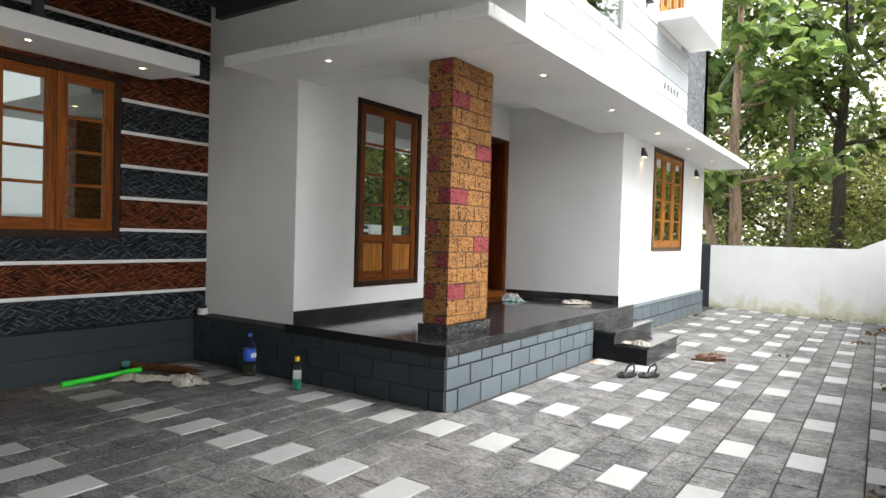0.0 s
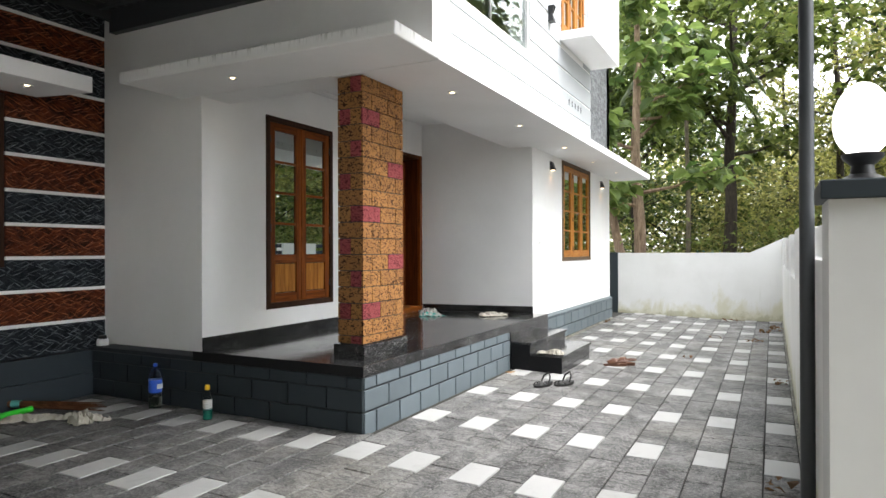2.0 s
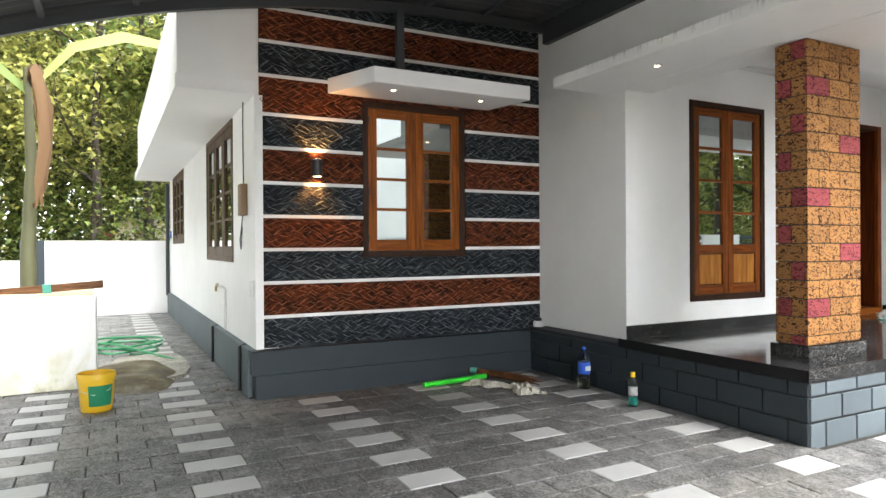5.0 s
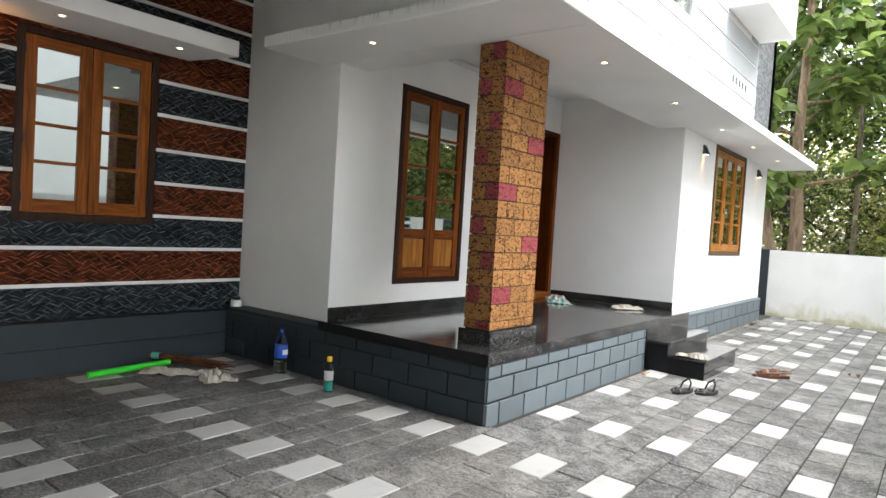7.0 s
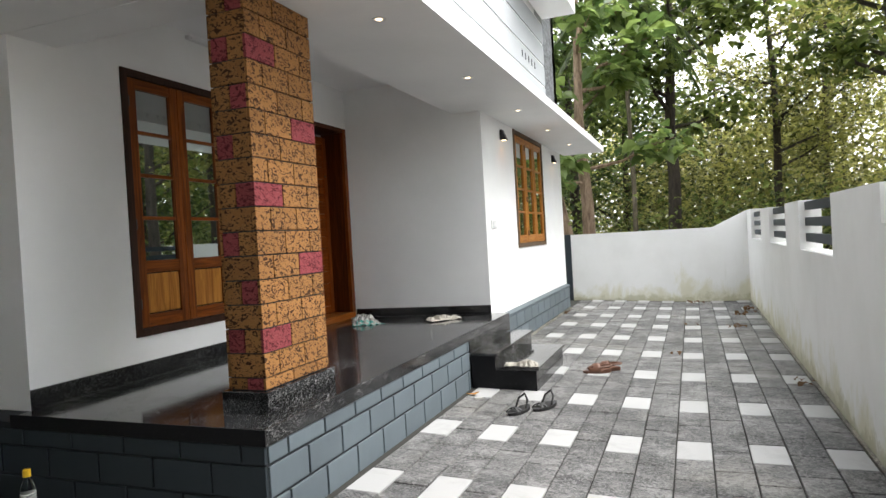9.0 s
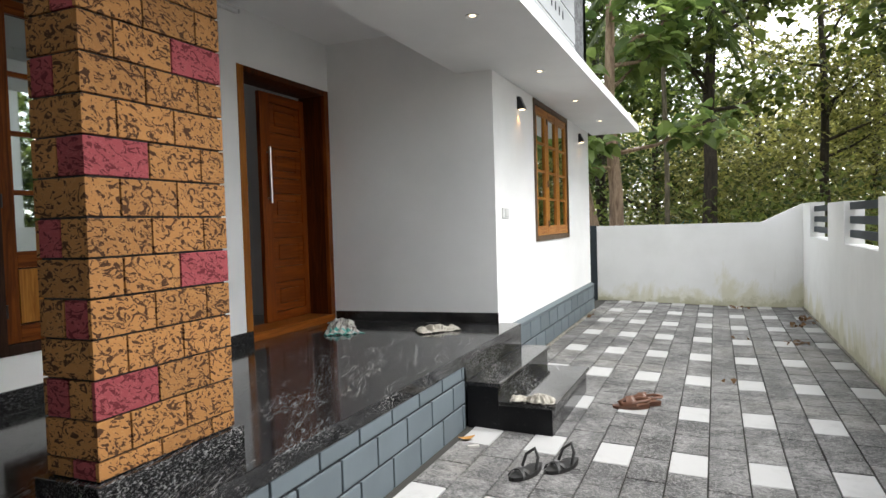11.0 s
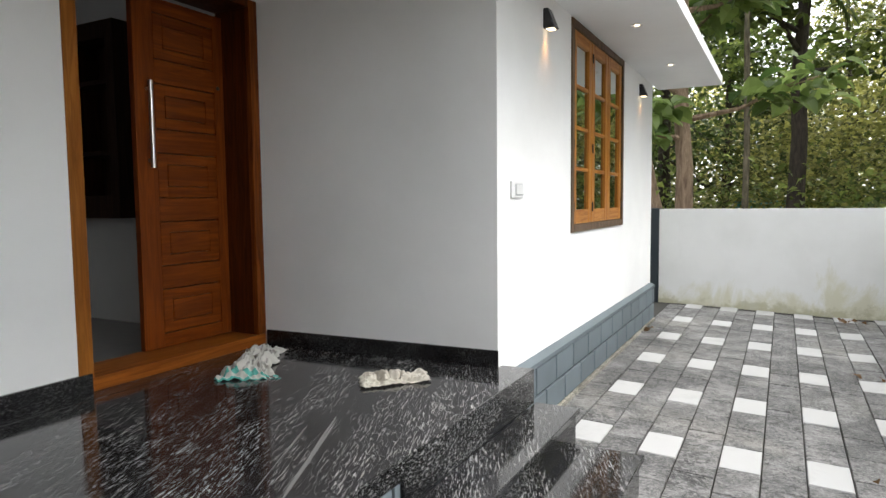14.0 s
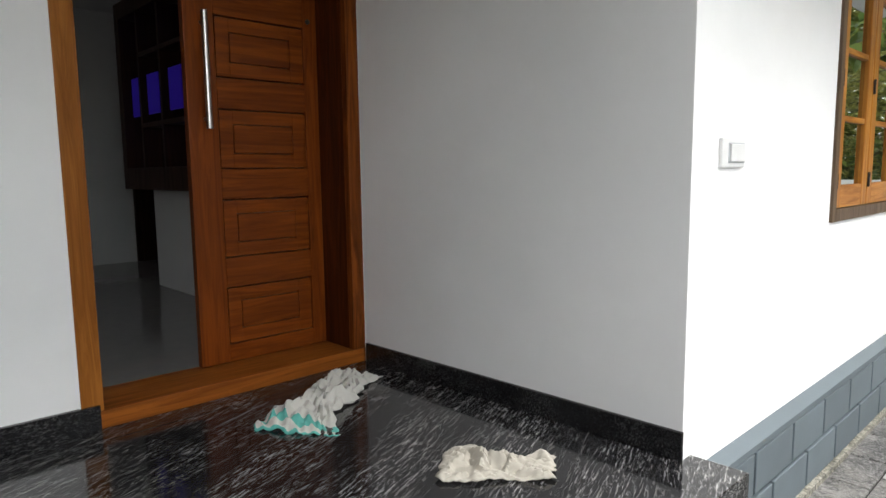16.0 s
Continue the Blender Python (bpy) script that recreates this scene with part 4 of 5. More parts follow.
cw = setting("wall_boundary_driveway", boxes(((2.76, 1.45, -0.12), (2.94, 10.13, 1.02)), ((2.76, 1.45, 1.02), (2.94, 2.71, 1.46)), ((2.76, 4.15, 1.02), (2.94, 5.05, 1.46)), ((2.76, 6.55, 1.02), (2.94, 7.6, 1.46)), ((2.76, 9.15, 1.02), (2.94, 10.13, 1.5)), ((2.76, -0.95, -0.12), (2.94, 1.45, 1.25)), ((2.84, -0.95, 1.25), (2.94, 1.45, 1.44))), MOSS, "white boundary wall with slatted openings and moss stains")
for a, b in ((2.71, 4.15), (5.05, 6.55), (7.6, 9.15)):
    for z in (1.09, 1.23, 1.37):
        part("slat", boxes(((2.81, a, z), (2.86, b, z + 0.075)), bevel=0.003), SLATE, cw, "grey painted slat")
gate = setting("gate_pillar", boxes(((2.75, -1.27, -0.12), (3.06, -0.951, 1.465))), paint("pillar_paint", (0.62, 0.62, 0.60), 0.6, 0.05), "pale grey gate pillar with a slate cap")
part("cap", boxes(((2.725, -1.295, 1.465), (3.085, -0.925, 1.53)), bevel=0.006), SLATE, gate, "slate grey cap")
globe = thing("globe_lamp", (2.865, -1.11, 1.53), "white egg-shaped globe lamp on a black stand", "garden lamp")
part("stand", turned([(0.075, 0.0), (0.075, 0.012), (0.04, 0.03), (0.035, 0.06), (0.062, 0.085), (0.066, 0.10), (0.055, 0.103)], 24), BLACKMETAL, globe, smooth=True)
part("globe", turned([(0.055, 0.095)] + [(0.092 * math.sin(math.radians(a)) * (1 + 0.06 * math.cos(math.radians(a))), 0.222 - 0.132 * math.cos(math.radians(a))) for a in range(28, 180, 8)] + [(0.004, 0.3538)], 28), GLOBE, globe, "opal white glass globe", True)
# street side wall and gate behind the walker
setting("wall_boundary_street", boxes(((2.72, -9.0, -0.05), (2.90, -4.95, 1.44))), MOSS)
setting("wall_boundary_south", boxes(((-11.6, -9.0, -0.05), (2.72, -8.8, 1.44))), MOSS)

# ---- side yard ----
yard = setting("wall_boundary_west", boxes(((-11.6, -4.85, -0.05), (-11.4, 9.9, 1.41))), WHITE, "white boundary wall closing the side yard")
setting("wall_boundary_west_post", boxes(((-11.62, -5.24, -0.05), (-11.38, -4.851, 1.42)), bevel=0.005), SLATE, "slate grey painted wall post")
setting("wall_boundary_west_low", boxes(((-11.6, -8.8, -0.05), (-11.4, -5.241, 1.05))), MOSS)
well = thing("water_tank", (-4.55, -4.66, 0), "stained white plastered masonry tank", "water tank")
bm = boxes(((-0.4, -0.8, 0.0), (0.4, 0.72, 0.84)), bevel=0.012)
part("tank_wall", bm, MOSS, well)
part("rim", boxes(((-0.36, -0.78, 0.84), (0.36, 0.70, 0.856)), bevel=0.004), paint("cream_plaster", (0.6, 0.52, 0.33), 0.8, 0.15), well)
beamwood = thing("wooden_beam", pose(-4.45, -4.30, 0.90, 0, -4, 84), "weathered brown wooden beam tied with teal cord", "timber")
part("timber", boxes(((-0.42, -0.04, -0.035), (0.42, 0.04, 0.035)), bevel=0.006), wood("raw_brown_wood", (0.22, 0.11, 0.06), (0.08, 0.04, 0.02), 1, 0.7), beamwood)
part("cord", boxes(((-0.07, -0.046, -0.042), (0.0, 0.046, 0.042)), bevel=0.008), CLOTHTEAL, beamwood, "teal cord")
bucket = thing("paint_bucket", (-3.24, -3.93, 0), "yellow plastic bucket with a green label", "bucket")
part("body", turned([(0.105, 0.0), (0.112, 0.01), (0.132, 0.25), (0.14, 0.252), (0.14, 0.275), (0.136, 0.295), (0.128, 0.295), (0.108, 0.02)], 28), YELLOW, bucket, smooth=True)
bm = bmesh.new()
ring = []
for k in range(10):
    an = math.radians(-25 + 9 * k)
    ring.append([bm.verts.new(((0.1135 + 0.085 * z / 0.25 * 0.235 + 0.002) * math.cos(an), (0.1135 + 0.085 * z / 0.25 * 0.235 + 0.002) * math.sin(an), z)) for z in (0.05, 0.21)])
for a, b in zip(ring, ring[1:]):
    bm.faces.new((a[0], b[0], b[1], a[1]))
part("label", bm, LABELGREEN, bucket, "dark green label")
part("bail", tube([(0.0, -0.138, 0.24), (0.08, -0.11, 0.17), (0.128, -0.02, 0.14), (0.1, 0.09, 0.17), (0.0, 0.138, 0.24)], 0.003, 6), STEEL, bucket)
bm = bmesh.new()
rng2 = np.random.default_rng(9)
outline = [(0.85 * math.cos(a) * (1 + 0.08 * math.sin(3 * a)), 0.42 * math.sin(a) * (1 + 0.1 * math.cos(2 * a))) for a in np.linspace(0, math.tau, 28, endpoint=False)]
topv = [bm.verts.new((x, y, 0.03 + 0.012 * math.sin(9 * x))) for x, y in outline]
botv = [bm.verts.new((x * 1.02, y * 1.02, 0.0)) for x, y in outline]
bm.faces.new(topv)
for k in range(28):
    bm.faces.new((botv[k], botv[(k + 1) % 28], topv[(k + 1) % 28], topv[k]))
mud = tagged(solid("cement_patch", bm, CEMENT), "wet grey patch of spread cement", "cement patch")
mud.location = (-5.0, -3.45, 0.001)
hose = thing("garden_hose", (-6.45, -3.62, 0.0), "loosely coiled green garden hose", "hose")
pts = []
for k in range(90):
    a = k / 14 * math.tau * 0.62
    r = 0.34 + 0.07 * math.sin(k * 0.7)
    pts.append((0.55 * r * 2.6 * math.cos(a), r * math.sin(a), 0.014 + 0.0012 * k))
part("tube", tube(pts + [(1.2, 0.45, 0.02), (1.35, 0.55, 0.014)], 0.013, 7), HOSEGREEN, hose, smooth=True)
tap = thing("garden_tap", (-4.44, -2.741, 0.40), "brass tap on a white riser pipe", "tap")
part("pipe", tube([(0, -0.03, 0.02), (0, -0.03, 0.44), (-0.02, -0.05, 0.46), (-0.18, -0.07, 0.46)], 0.014, 10), WHITEPLASTIC, tap, smooth=True)
part("spout", tube([(-0.16, -0.07, 0.46), (-0.24, -0.075, 0.47), (-0.27, -0.08, 0.44), (-0.27, -0.08, 0.40)], [0.017, 0.016, 0.014, 0.013], 10), plain("aged_brass", (0.45, 0.36, 0.18), 0.4, 0.8), tap, "aged brass spout", True)
part("tap_lever", boxes(((-0.26, -0.085, 0.48), (-0.18, -0.065, 0.495)), bevel=0.003), STEEL, tap)
meter = thing("meter_box", (-3.44, -2.741, 1.55), "small brown junction box with loose wires", "junction box")
part("box", boxes(((-0.07, -0.06, 0), (0.07, 0.0, 0.28)), bevel=0.006), plain("brown_box", (0.22, 0.13, 0.07), 0.6), meter)
part("cable", tube([(0.0, -0.02, 0.28), (0.03, -0.03, 0.6), (-0.02, -0.02, 0.9), (0.05, -0.03, 1.04)], 0.006, 6), GREYMETAL, meter)
part("cable", tube([(0.0, -0.03, 0.0), (0.04, -0.05, -0.12), (-0.03, -0.05, -0.22), (0.02, -0.05, -0.3), (0.03, -0.04, -0.1)], 0.005, 6), GREYMETAL, meter)
for at, label in (((-3.16, -2.741, 0.84), "small white wall socket"), ((-10.85, -2.741, 1.45), "small blue wall box")):
    so = thing("wall_socket", at, label, "socket")
    part("plate", boxes(((-0.045, -0.02, 0), (0.045, 0.0, 0.14)), bevel=0.005), WHITEPLASTIC if "white" in label else LABELBLUE, so)
    part("rocker", boxes(((-0.02, -0.025, 0.04), (0.02, -0.02, 0.10)), bevel=0.002), WHITEPLASTIC, so)
sw = thing("light_switch", (RX, 4.388, 1.38, 0, 0, 90), "white rocker switch plate on the wall", "light switch")
part("plate", boxes(((-0.086, -0.012, 0), (0.086, 0.0, 0.092)), bevel=0.004), WHITEPLASTIC, sw)
part("surround", boxes(((-0.040, -0.0135, 0.014), (0.080, -0.0115, 0.078)), bevel=0.001), GROOVE, sw)
part("rocker", boxes(((-0.034, -0.019, 0.018), (0.076, -0.013, 0.074)), bevel=0.003), WHITEPLASTIC, sw)
batten = thing("tube_light", (PX, 1.66, 2.985, 0, 0, 90), "white tube light batten high on the porch wall, off", "tube light")
part("body", boxes(((0.0, -0.03, 0.0), (1.22, 0.0, 0.034)), bevel=0.006), WHITEPLASTIC, batten)
part("diffuser", boxes(((0.02, -0.044, 0.005), (1.20, -0.0302, 0.029)), bevel=0.005), TRIM, batten, "white plastic diffuser")
for x in (-0.012, 1.2202):
    part("end_cap", boxes(((x, -0.04, 0.002), (x + 0.0118, 0.0, 0.032)), bevel=0.003), WHITEPLASTIC, batten)
sock = thing("door_stopper", (-2.96, 0.10, 0.43), "small white and black fitting on the plinth ledge", "fitting")
part("cap", turned([(0.05, 0.0), (0.052, 0.01), (0.05, 0.055), (0.045, 0.06)], 18), WHITEPLASTIC, sock, smooth=True)
part("neck", turned([(0.035, 0.06), (0.035, 0.085), (0.028, 0.09)], 16), BLACKRUBBER, sock, smooth=True)


# ---- plants ----
def leaf_cloud(name, centres, spread, count, size, material, seed, flat=0.55, aspect=0.42, droop=0.25, broad=False):
    """Many folded leaves gathered round the given centres, one mesh."""
    r = np.random.default_rng(seed)
    c = np.array(centres, float)
    pick = r.integers(0, len(c), count)
    at = c[pick] + r.normal(0, 1, (count, 3)) * np.array(spread)
    yaw = r.uniform(0, math.tau, count)
    d = np.stack([np.cos(yaw), np.sin(yaw), r.normal(-droop, 0.35, count)], 1)
    d /= np.linalg.norm(d, axis=1)[:, None]
    up = np.stack([r.normal(0, flat, count), r.normal(0, flat, count), np.ones(count)], 1)
    side = np.cross(d, up)
    side /= np.linalg.norm(side, axis=1)[:, None]
    nrm = np.cross(side, d)
    s = (size * r.uniform(0.6, 1.3, count))[:, None]
    wide = ((0.0, 0.0), (0.22, 0.72), (0.52, 1.0), (0.80, 0.62), (1.0, 0.0)) if broad else ((0.0, 0.0), (0.45, 0.9), (1.0, 0.0))
    m = len(wide)
    mid = [at + s * (u * d + (0.10 * math.sin(math.pi * u) - 0.14 * u * u) * nrm) for u, _ in wide]
    ring = [mid[k] + s * (q * aspect * w * side + 0.10 * w * nrm) for q in (1, -1) for k, (u, w) in enumerate(wide) if 0 < k < m - 1]
    v = np.stack(mid + ring, 1).reshape(-1, 3)
    k = (m + 2 * (m - 2)) * np.arange(count)[:, None]
    tri = []
    for first in (m, 2 * m - 2):
        rim = [0] + [first + a for a in range(m - 2)] + [m - 1]
        for a in range(m - 1):
            tri += [t for t in ((a, rim[a + 1], rim[a]), (a, a + 1, rim[a + 1])) if len(set(t)) == 3]
    f = np.concatenate([k + [list(t)] for t in tri], 1).reshape(-1, 3)
    me = bpy.data.meshes.new(name)
    me.from_pydata(v.tolist(), [], f.tolist())
    me.materials.append(material)
    return new(name, me)


def tree(label, seed, height, girth, bark_mat, leaf_mat, leaf_size, leaves, low=0.3, reach=2.2, clumps=46, aspect=0.42, fork=False, lean=0.03, tuft=0.42, broad=False):
    r = random.Random(seed)
    t = thing("tree", pose(0, 0, 0), label, "tree", "trees beyond the walls")
    path, p = [], Vector((0, 0, -0.1))
    bend = Vector((r.uniform(-1, 1), r.uniform(-1, 1), 0)) * lean
    n = 9
    for k in range(n + 1):
        path.append(p.copy())
        p += Vector((bend.x + r.uniform(-0.05, 0.05), bend.y + r.uniform(-0.05, 0.05), 1)) * height / n
    radii = [girth * (1.25 if k == 0 else 1 - 0.085 * k) for k in range(n + 1)]
    bm = tube(path, radii, 10)
    if fork:
        q, side = Vector((-0.12, 0, -0.1)), []
        for k in range(7):
            side.append(q.copy())
            q += Vector((-0.24 + 0.05 * k, 0.02, 0.75))
        tube(side, [girth * 0.85 * (1 - 0.1 * k) for k in range(7)], 10, bm)
    tips = []
    limbs = []
    for k in range(15):
        h = low + (1 - low) * (k + r.random()) / 15
        i = min(int(h * n), n - 1)
        start = path[i].lerp(path[i + 1], h * n - i)
        a = r.uniform(0, math.tau)
        length = reach * r.uniform(0.55, 1.1) * (1.15 - 0.55 * h)
        d = Vector((math.cos(a), math.sin(a), r.uniform(0.15, 0.7)))
        m1 = start + d * length * 0.5 + Vector((0, 0, -0.05))
        m2 = start + d * length + Vector((r.uniform(-.2, .2), r.uniform(-.2, .2), 0.1))
        limbs.append(tube([start, m1, m2], [girth * 0.34, girth * 0.22, girth * 0.07], 6))
        tips += [m1.lerp(m2, 0.3), m1.lerp(m2, 0.7), m2]
        for _ in range(2):
            e = m2 + Vector((r.uniform(-1, 1), r.uniform(-1, 1), r.uniform(-0.5, 0.6))) * 0.38 * reach / 2
            limbs.append(tube([m1.lerp(m2, 0.6), e], [girth * 0.1, girth * 0.04], 5))
            tips.append(e)
    part("trunk", bm, bark_mat, t, smooth=True)
    joined = bmesh.new()
    for lb in limbs:
        tmp = bpy.data.meshes.new("limb")
        lb.to_mesh(tmp)
        lb.free()
        joined.from_mesh(tmp)
        bpy.data.meshes.remove(tmp)
    part("branching", joined, bark_mat, t, smooth=True)
    crown = leaf_cloud("crown", [tuple(q) for q in tips], (tuft * reach / 2.2, tuft * reach / 2.2, tuft * 0.75), leaves, leaf_size, leaf_mat, seed, aspect=aspect, broad=broad)
    crown.parent = t
    return t


teak = tree("broad-leaved young teak tree with a forked trunk", 3, 9.0, 0.17, BARK, BIGLEAF, 0.40, 1000, 0.24, 1.8, fork=True, aspect=0.33, tuft=0.24, broad=True)
teak.matrix_basis = pose(-0.36, 13.0, 0, 0, 0, 20)
tall = tree("tall dark-trunked forest tree with broad leaves", 5, 13.0, 0.22, BARKDARK, MIDLEAF, 0.32, 3600, 0.30, 3.0, aspect=0.30, tuft=0.46, broad=True)
tall.matrix_basis = pose(1.35, 18.4, 0)
olive = tree("slender forest tree with olive green leaves", 8, 11.5, 0.16, BARKDARK, OLIVELEAF, 0.21, 7000, 0.26, 2.8, aspect=0.28, tuft=0.5)
olive.matrix_basis = pose(4.75, 21.6, 0)
dense = tree("dense dark green forest tree", 13, 9.0, 0.2, BARKDARK, DARKLEAF, 0.25, 8000, 0.08, 3.2, aspect=0.34, tuft=0.7)
dense.matrix_basis = pose(-4.0, 20.0, 0)
rt = random.Random(21)
copy_thing(teak, pose(-3.2, 15.2, 0, 0, 0, 250))
spots = [(olive, 3.4, 30.0), (tall, 6.6, 17.0), (olive, 6.6, 25.5), (tall, 8.6, 14.2), (olive, 7.6, 10.6), (tall, 11.5, 9.0), (olive, 10.3, 18.5), (dense, -0.8, 27.0), (tall, -2.2, 23.0), (olive, -6.8, 17.5), (tall, 13.5, 24.0), (dense, 14.5, 17.0), (olive, 8.6, 33.0), (dense, -8.5, 26.0), (tall, -5.5, 31.0), (olive, 17.5, 28.0), (dense, 18.0, 11.0), (olive, 14.8, 5.0), (dense, 21.0, 21.0), (tall, 19.5, 35.0)]
for kind, x, y in spots:
    copy_thing(kind, pose(x, y, 0, 0, 0, rt.uniform(0, 360)))
west = [(olive, -17.0, -4.2), (olive, -19.5, -7.0), (olive, -16.8, -8.4), (olive, -18.2, -2.6), (tall, -22.5, -5.0), (tall, -16.4, -1.5), (dense, -23.0, -10.5), (olive, -20.0, -12.5), (dense, -25.0, -1.0), (olive, -15.6, -11.5), (tall, -26.0, -7.0)]
for kind, x, y in west:
    copy_thing(kind, pose(x, y, 0, 0, 0, rt.uniform(0, 360)))
# tree added out of view to hold light back from the carport
copy_thing(dense, pose(11.0, -8.0, 0, 0, 0, 80))
# undergrowth behind the walls
r3 = np.random.default_rng(31)
low_centres = [(x, y, z) for x, y, z in zip(r3.uniform(-9, 22, 260), r3.uniform(13.5, 30, 260), r3.uniform(0.1, 1.7, 260))]
brush = leaf_cloud("undergrowth", low_centres, (0.8, 0.8, 0.5), 22000, 0.20, MIDLEAF, 41, aspect=0.3)
tagged(brush, "dense green undergrowth below the trees", "undergrowth", kind="stuff")
low_centres = [(x, y, z) for x, y, z in zip(r3.uniform(-24, -16.5, 120), r3.uniform(-13, 1, 120), r3.uniform(0.1, 2.2, 120))]
brush = leaf_cloud("undergrowth", low_centres, (0.7, 0.7, 0.5), 12000, 0.18, DARKLEAF, 42, aspect=0.3)
tagged(brush, "dense green undergrowth below the trees", "undergrowth", kind="stuff")

def thicket(x0, x1, y0, y1, high, clumps, leaves, size, material, seed):
    r = np.random.default_rng(seed)
    c = np.stack([r.uniform(x0, x1, clumps), r.uniform(y0, y1, clumps), high * r.uniform(0, 1, clumps) ** 0.8], 1)
    ob = leaf_cloud("far_foliage", c, (0.9, 0.9, 0.7), leaves, size, material, seed)
    return tagged(ob, "distant mass of forest foliage", "foliage", kind="stuff")


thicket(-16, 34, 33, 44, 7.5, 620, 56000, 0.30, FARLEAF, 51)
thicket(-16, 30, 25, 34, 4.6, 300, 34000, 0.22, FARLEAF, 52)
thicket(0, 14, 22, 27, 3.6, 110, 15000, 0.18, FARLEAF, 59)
thicket(-33, -24, -20, 8, 11.0, 420, 26000, 0.40, MIDLEAF, 53)
thicket(-25, -17.0, -14, 2, 6.5, 190, 30000, 0.15, OLIVELEAF, 54)
thicket(-22, -16.5, -12, 2, 3.0, 90, 13000, 0.16, MIDLEAF, 58)
thicket(16, 26, 4, 40, 9.0, 420, 24000, 0.40, MIDLEAF, 55)
# foliage added behind the camera, unseen, to block light from the south
thicket(-12, 14, -18, -10.5, 12.0, 560, 40000, 0.45, DARKLEAF, 56)

banana = thing("banana_plant", pose(-8.6, -4.85, 0) @ Matrix.Scale(1.55, 4), "banana plant with a dry brown drooping leaf", "banana plant")
part("stem", tube([(0, 0, -0.05), (0.03, 0, 0.8), (0.0, 0.03, 1.6), (0.05, 0.0, 2.5)], [0.075, 0.065, 0.05, 0.03], 12), plain("yellow_green_stem", (0.07, 0.07, 0.03), 0.6), banana, smooth=True)


def blade(path, width, material, name, label):
    bm = bmesh.new()
    rows = []
    for i, p in enumerate(path):
        s = width * math.sin(math.pi * (i + 0.6) / (len(path) + 0.4))
        d = (Vector(path[min(i + 1, len(path) - 1)]) - Vector(path[max(i - 1, 0)])).normalized()
        side = d.cross(Vector((0.3, 0.2, 1))).normalized()
        rows.append([bm.verts.new(Vector(p) + side * s * k + Vector((0, 0, -0.16 * s * abs(k) * 2 + 0.03 * math.sin(7 * i + 3 * k)))) for k in (-1, -0.5, 0, 0.5, 1)])
    for a, b in zip(rows, rows[1:]):
        for k in range(4):
            bm.faces.new((a[k], a[k + 1], b[k + 1], b[k]))
    return part(name, bm, material, banana, label, True)


for x, k in ((0.30, 0.0), (0.36, 1.1), (0.24, 2.3)):
    blade([(0.03, 0, 2.3), (0.13, 0.05 + 0.03 * k, 2.5), (x, 0.1, 2.45), (x + 0.05, 0.12 + 0.03 * k, 2.15), (x - 0.02, 0.16, 1.85 - 0.06 * k), (x + 0.04, 0.12, 1.55 - 0.1 * k), (x - 0.01, 0.13 - 0.03 * k, 1.2)], 0.055, DRYLEAF, "dry_leaf", "dry brown drooping leaf")
blade([(0.03, 0, 2.3), (-0.1, 0.35, 2.80), (-0.2, 0.8, 3.00), (-0.3, 1.2, 2.99), (-0.35, 1.5, 2.88)], 0.12, MIDLEAF, "leaf", "")
blade([(0.03, 0, 2.3), (0.1, -0.5, 2.8), (0.2, -1.0, 3.0), (0.25, -1.5, 2.8)], 0.2, BIGLEAF, "leaf", "")

# slender palm between the trees
palm = thing("palm_tree", (0.42, 16.0, 0), "slender areca palm with drooping dark fronds", "palm tree")
part("trunk", tube([(0, 0, -0.1), (0.03, 0, 2.4), (-0.02, 0.02, 4.8), (0.0, 0.0, 7.24)], [0.075, 0.065, 0.058, 0.05], 10), bark("ringed_palm_bark", (0.07, 0.06, 0.04), (0.24, 0.20, 0.14)), palm, smooth=True)
rp = random.Random(9)
for k in range(13):
    a = k * 2.4
    d = Vector((math.cos(a), math.sin(a), 0))
    lift = rp.uniform(-0.2, 0.9)
    mid = [Vector((0, 0, 7.24)) + d * (1.9 * u) + Vector((0, 0, lift * u * 1.6 - 1.9 * u * u)) for u in (0, 0.12, 0.25, 0.4, 0.55, 0.7, 0.85, 1.0)]
    frond = part("frond", tube(mid, [0.022, 0.019, 0.016, 0.013, 0.01, 0.008, 0.006, 0.003], 5), DARKLEAF, palm, smooth=True)
    bm = bmesh.new()
    side = Vector((-d.y, d.x, 0))
    for n in range(44):
        u = 0.12 + 0.88 * n / 43
        w = u * 7
        i = min(int(w), 6)
        at = mid[i].lerp(mid[i + 1], w - i)
        for q in (-1, 1):
            tip = at + side * q * (0.20 + 0.32 * math.sin(math.pi * min(1, u * 0.9 + 0.1))) + d * 0.16 + Vector((0, 0, -0.30 - rp.uniform(0, 0.12)))
            half = at.lerp(tip, 0.5) + Vector((0, 0, 0.06))
            v = [bm.verts.new(p) for p in (at - d * 0.012, half - d * 0.022, tip, half + d * 0.022, at + d * 0.012)]
            bm.faces.new((v[0], v[1], v[3], v[4])), bm.faces.new((v[1], v[2], v[3]))
    part("frond_blade", bm, DARKLEAF, frond)
shed = thing("shed", (-0.43, 27.0, 0), "distant shed with a turquoise sheet roof", "shed")
part("wall", boxes(((0.1, 0.1, -0.1), (1.97, 2.4, 1.02))), WHITE, shed)
part("roof", boxes(((0.0, 0.0, 1.02), (2.07, 2.6, 1.27)), bevel=0.02), plain("turquoise_sheet", (0.10, 0.42, 0.44), 0.5), shed, "turquoise roof sheet")

far_house = thing("far_house", (-18.6, -3.62, 0), "small cream house with a red lean-to behind the trees", "house")
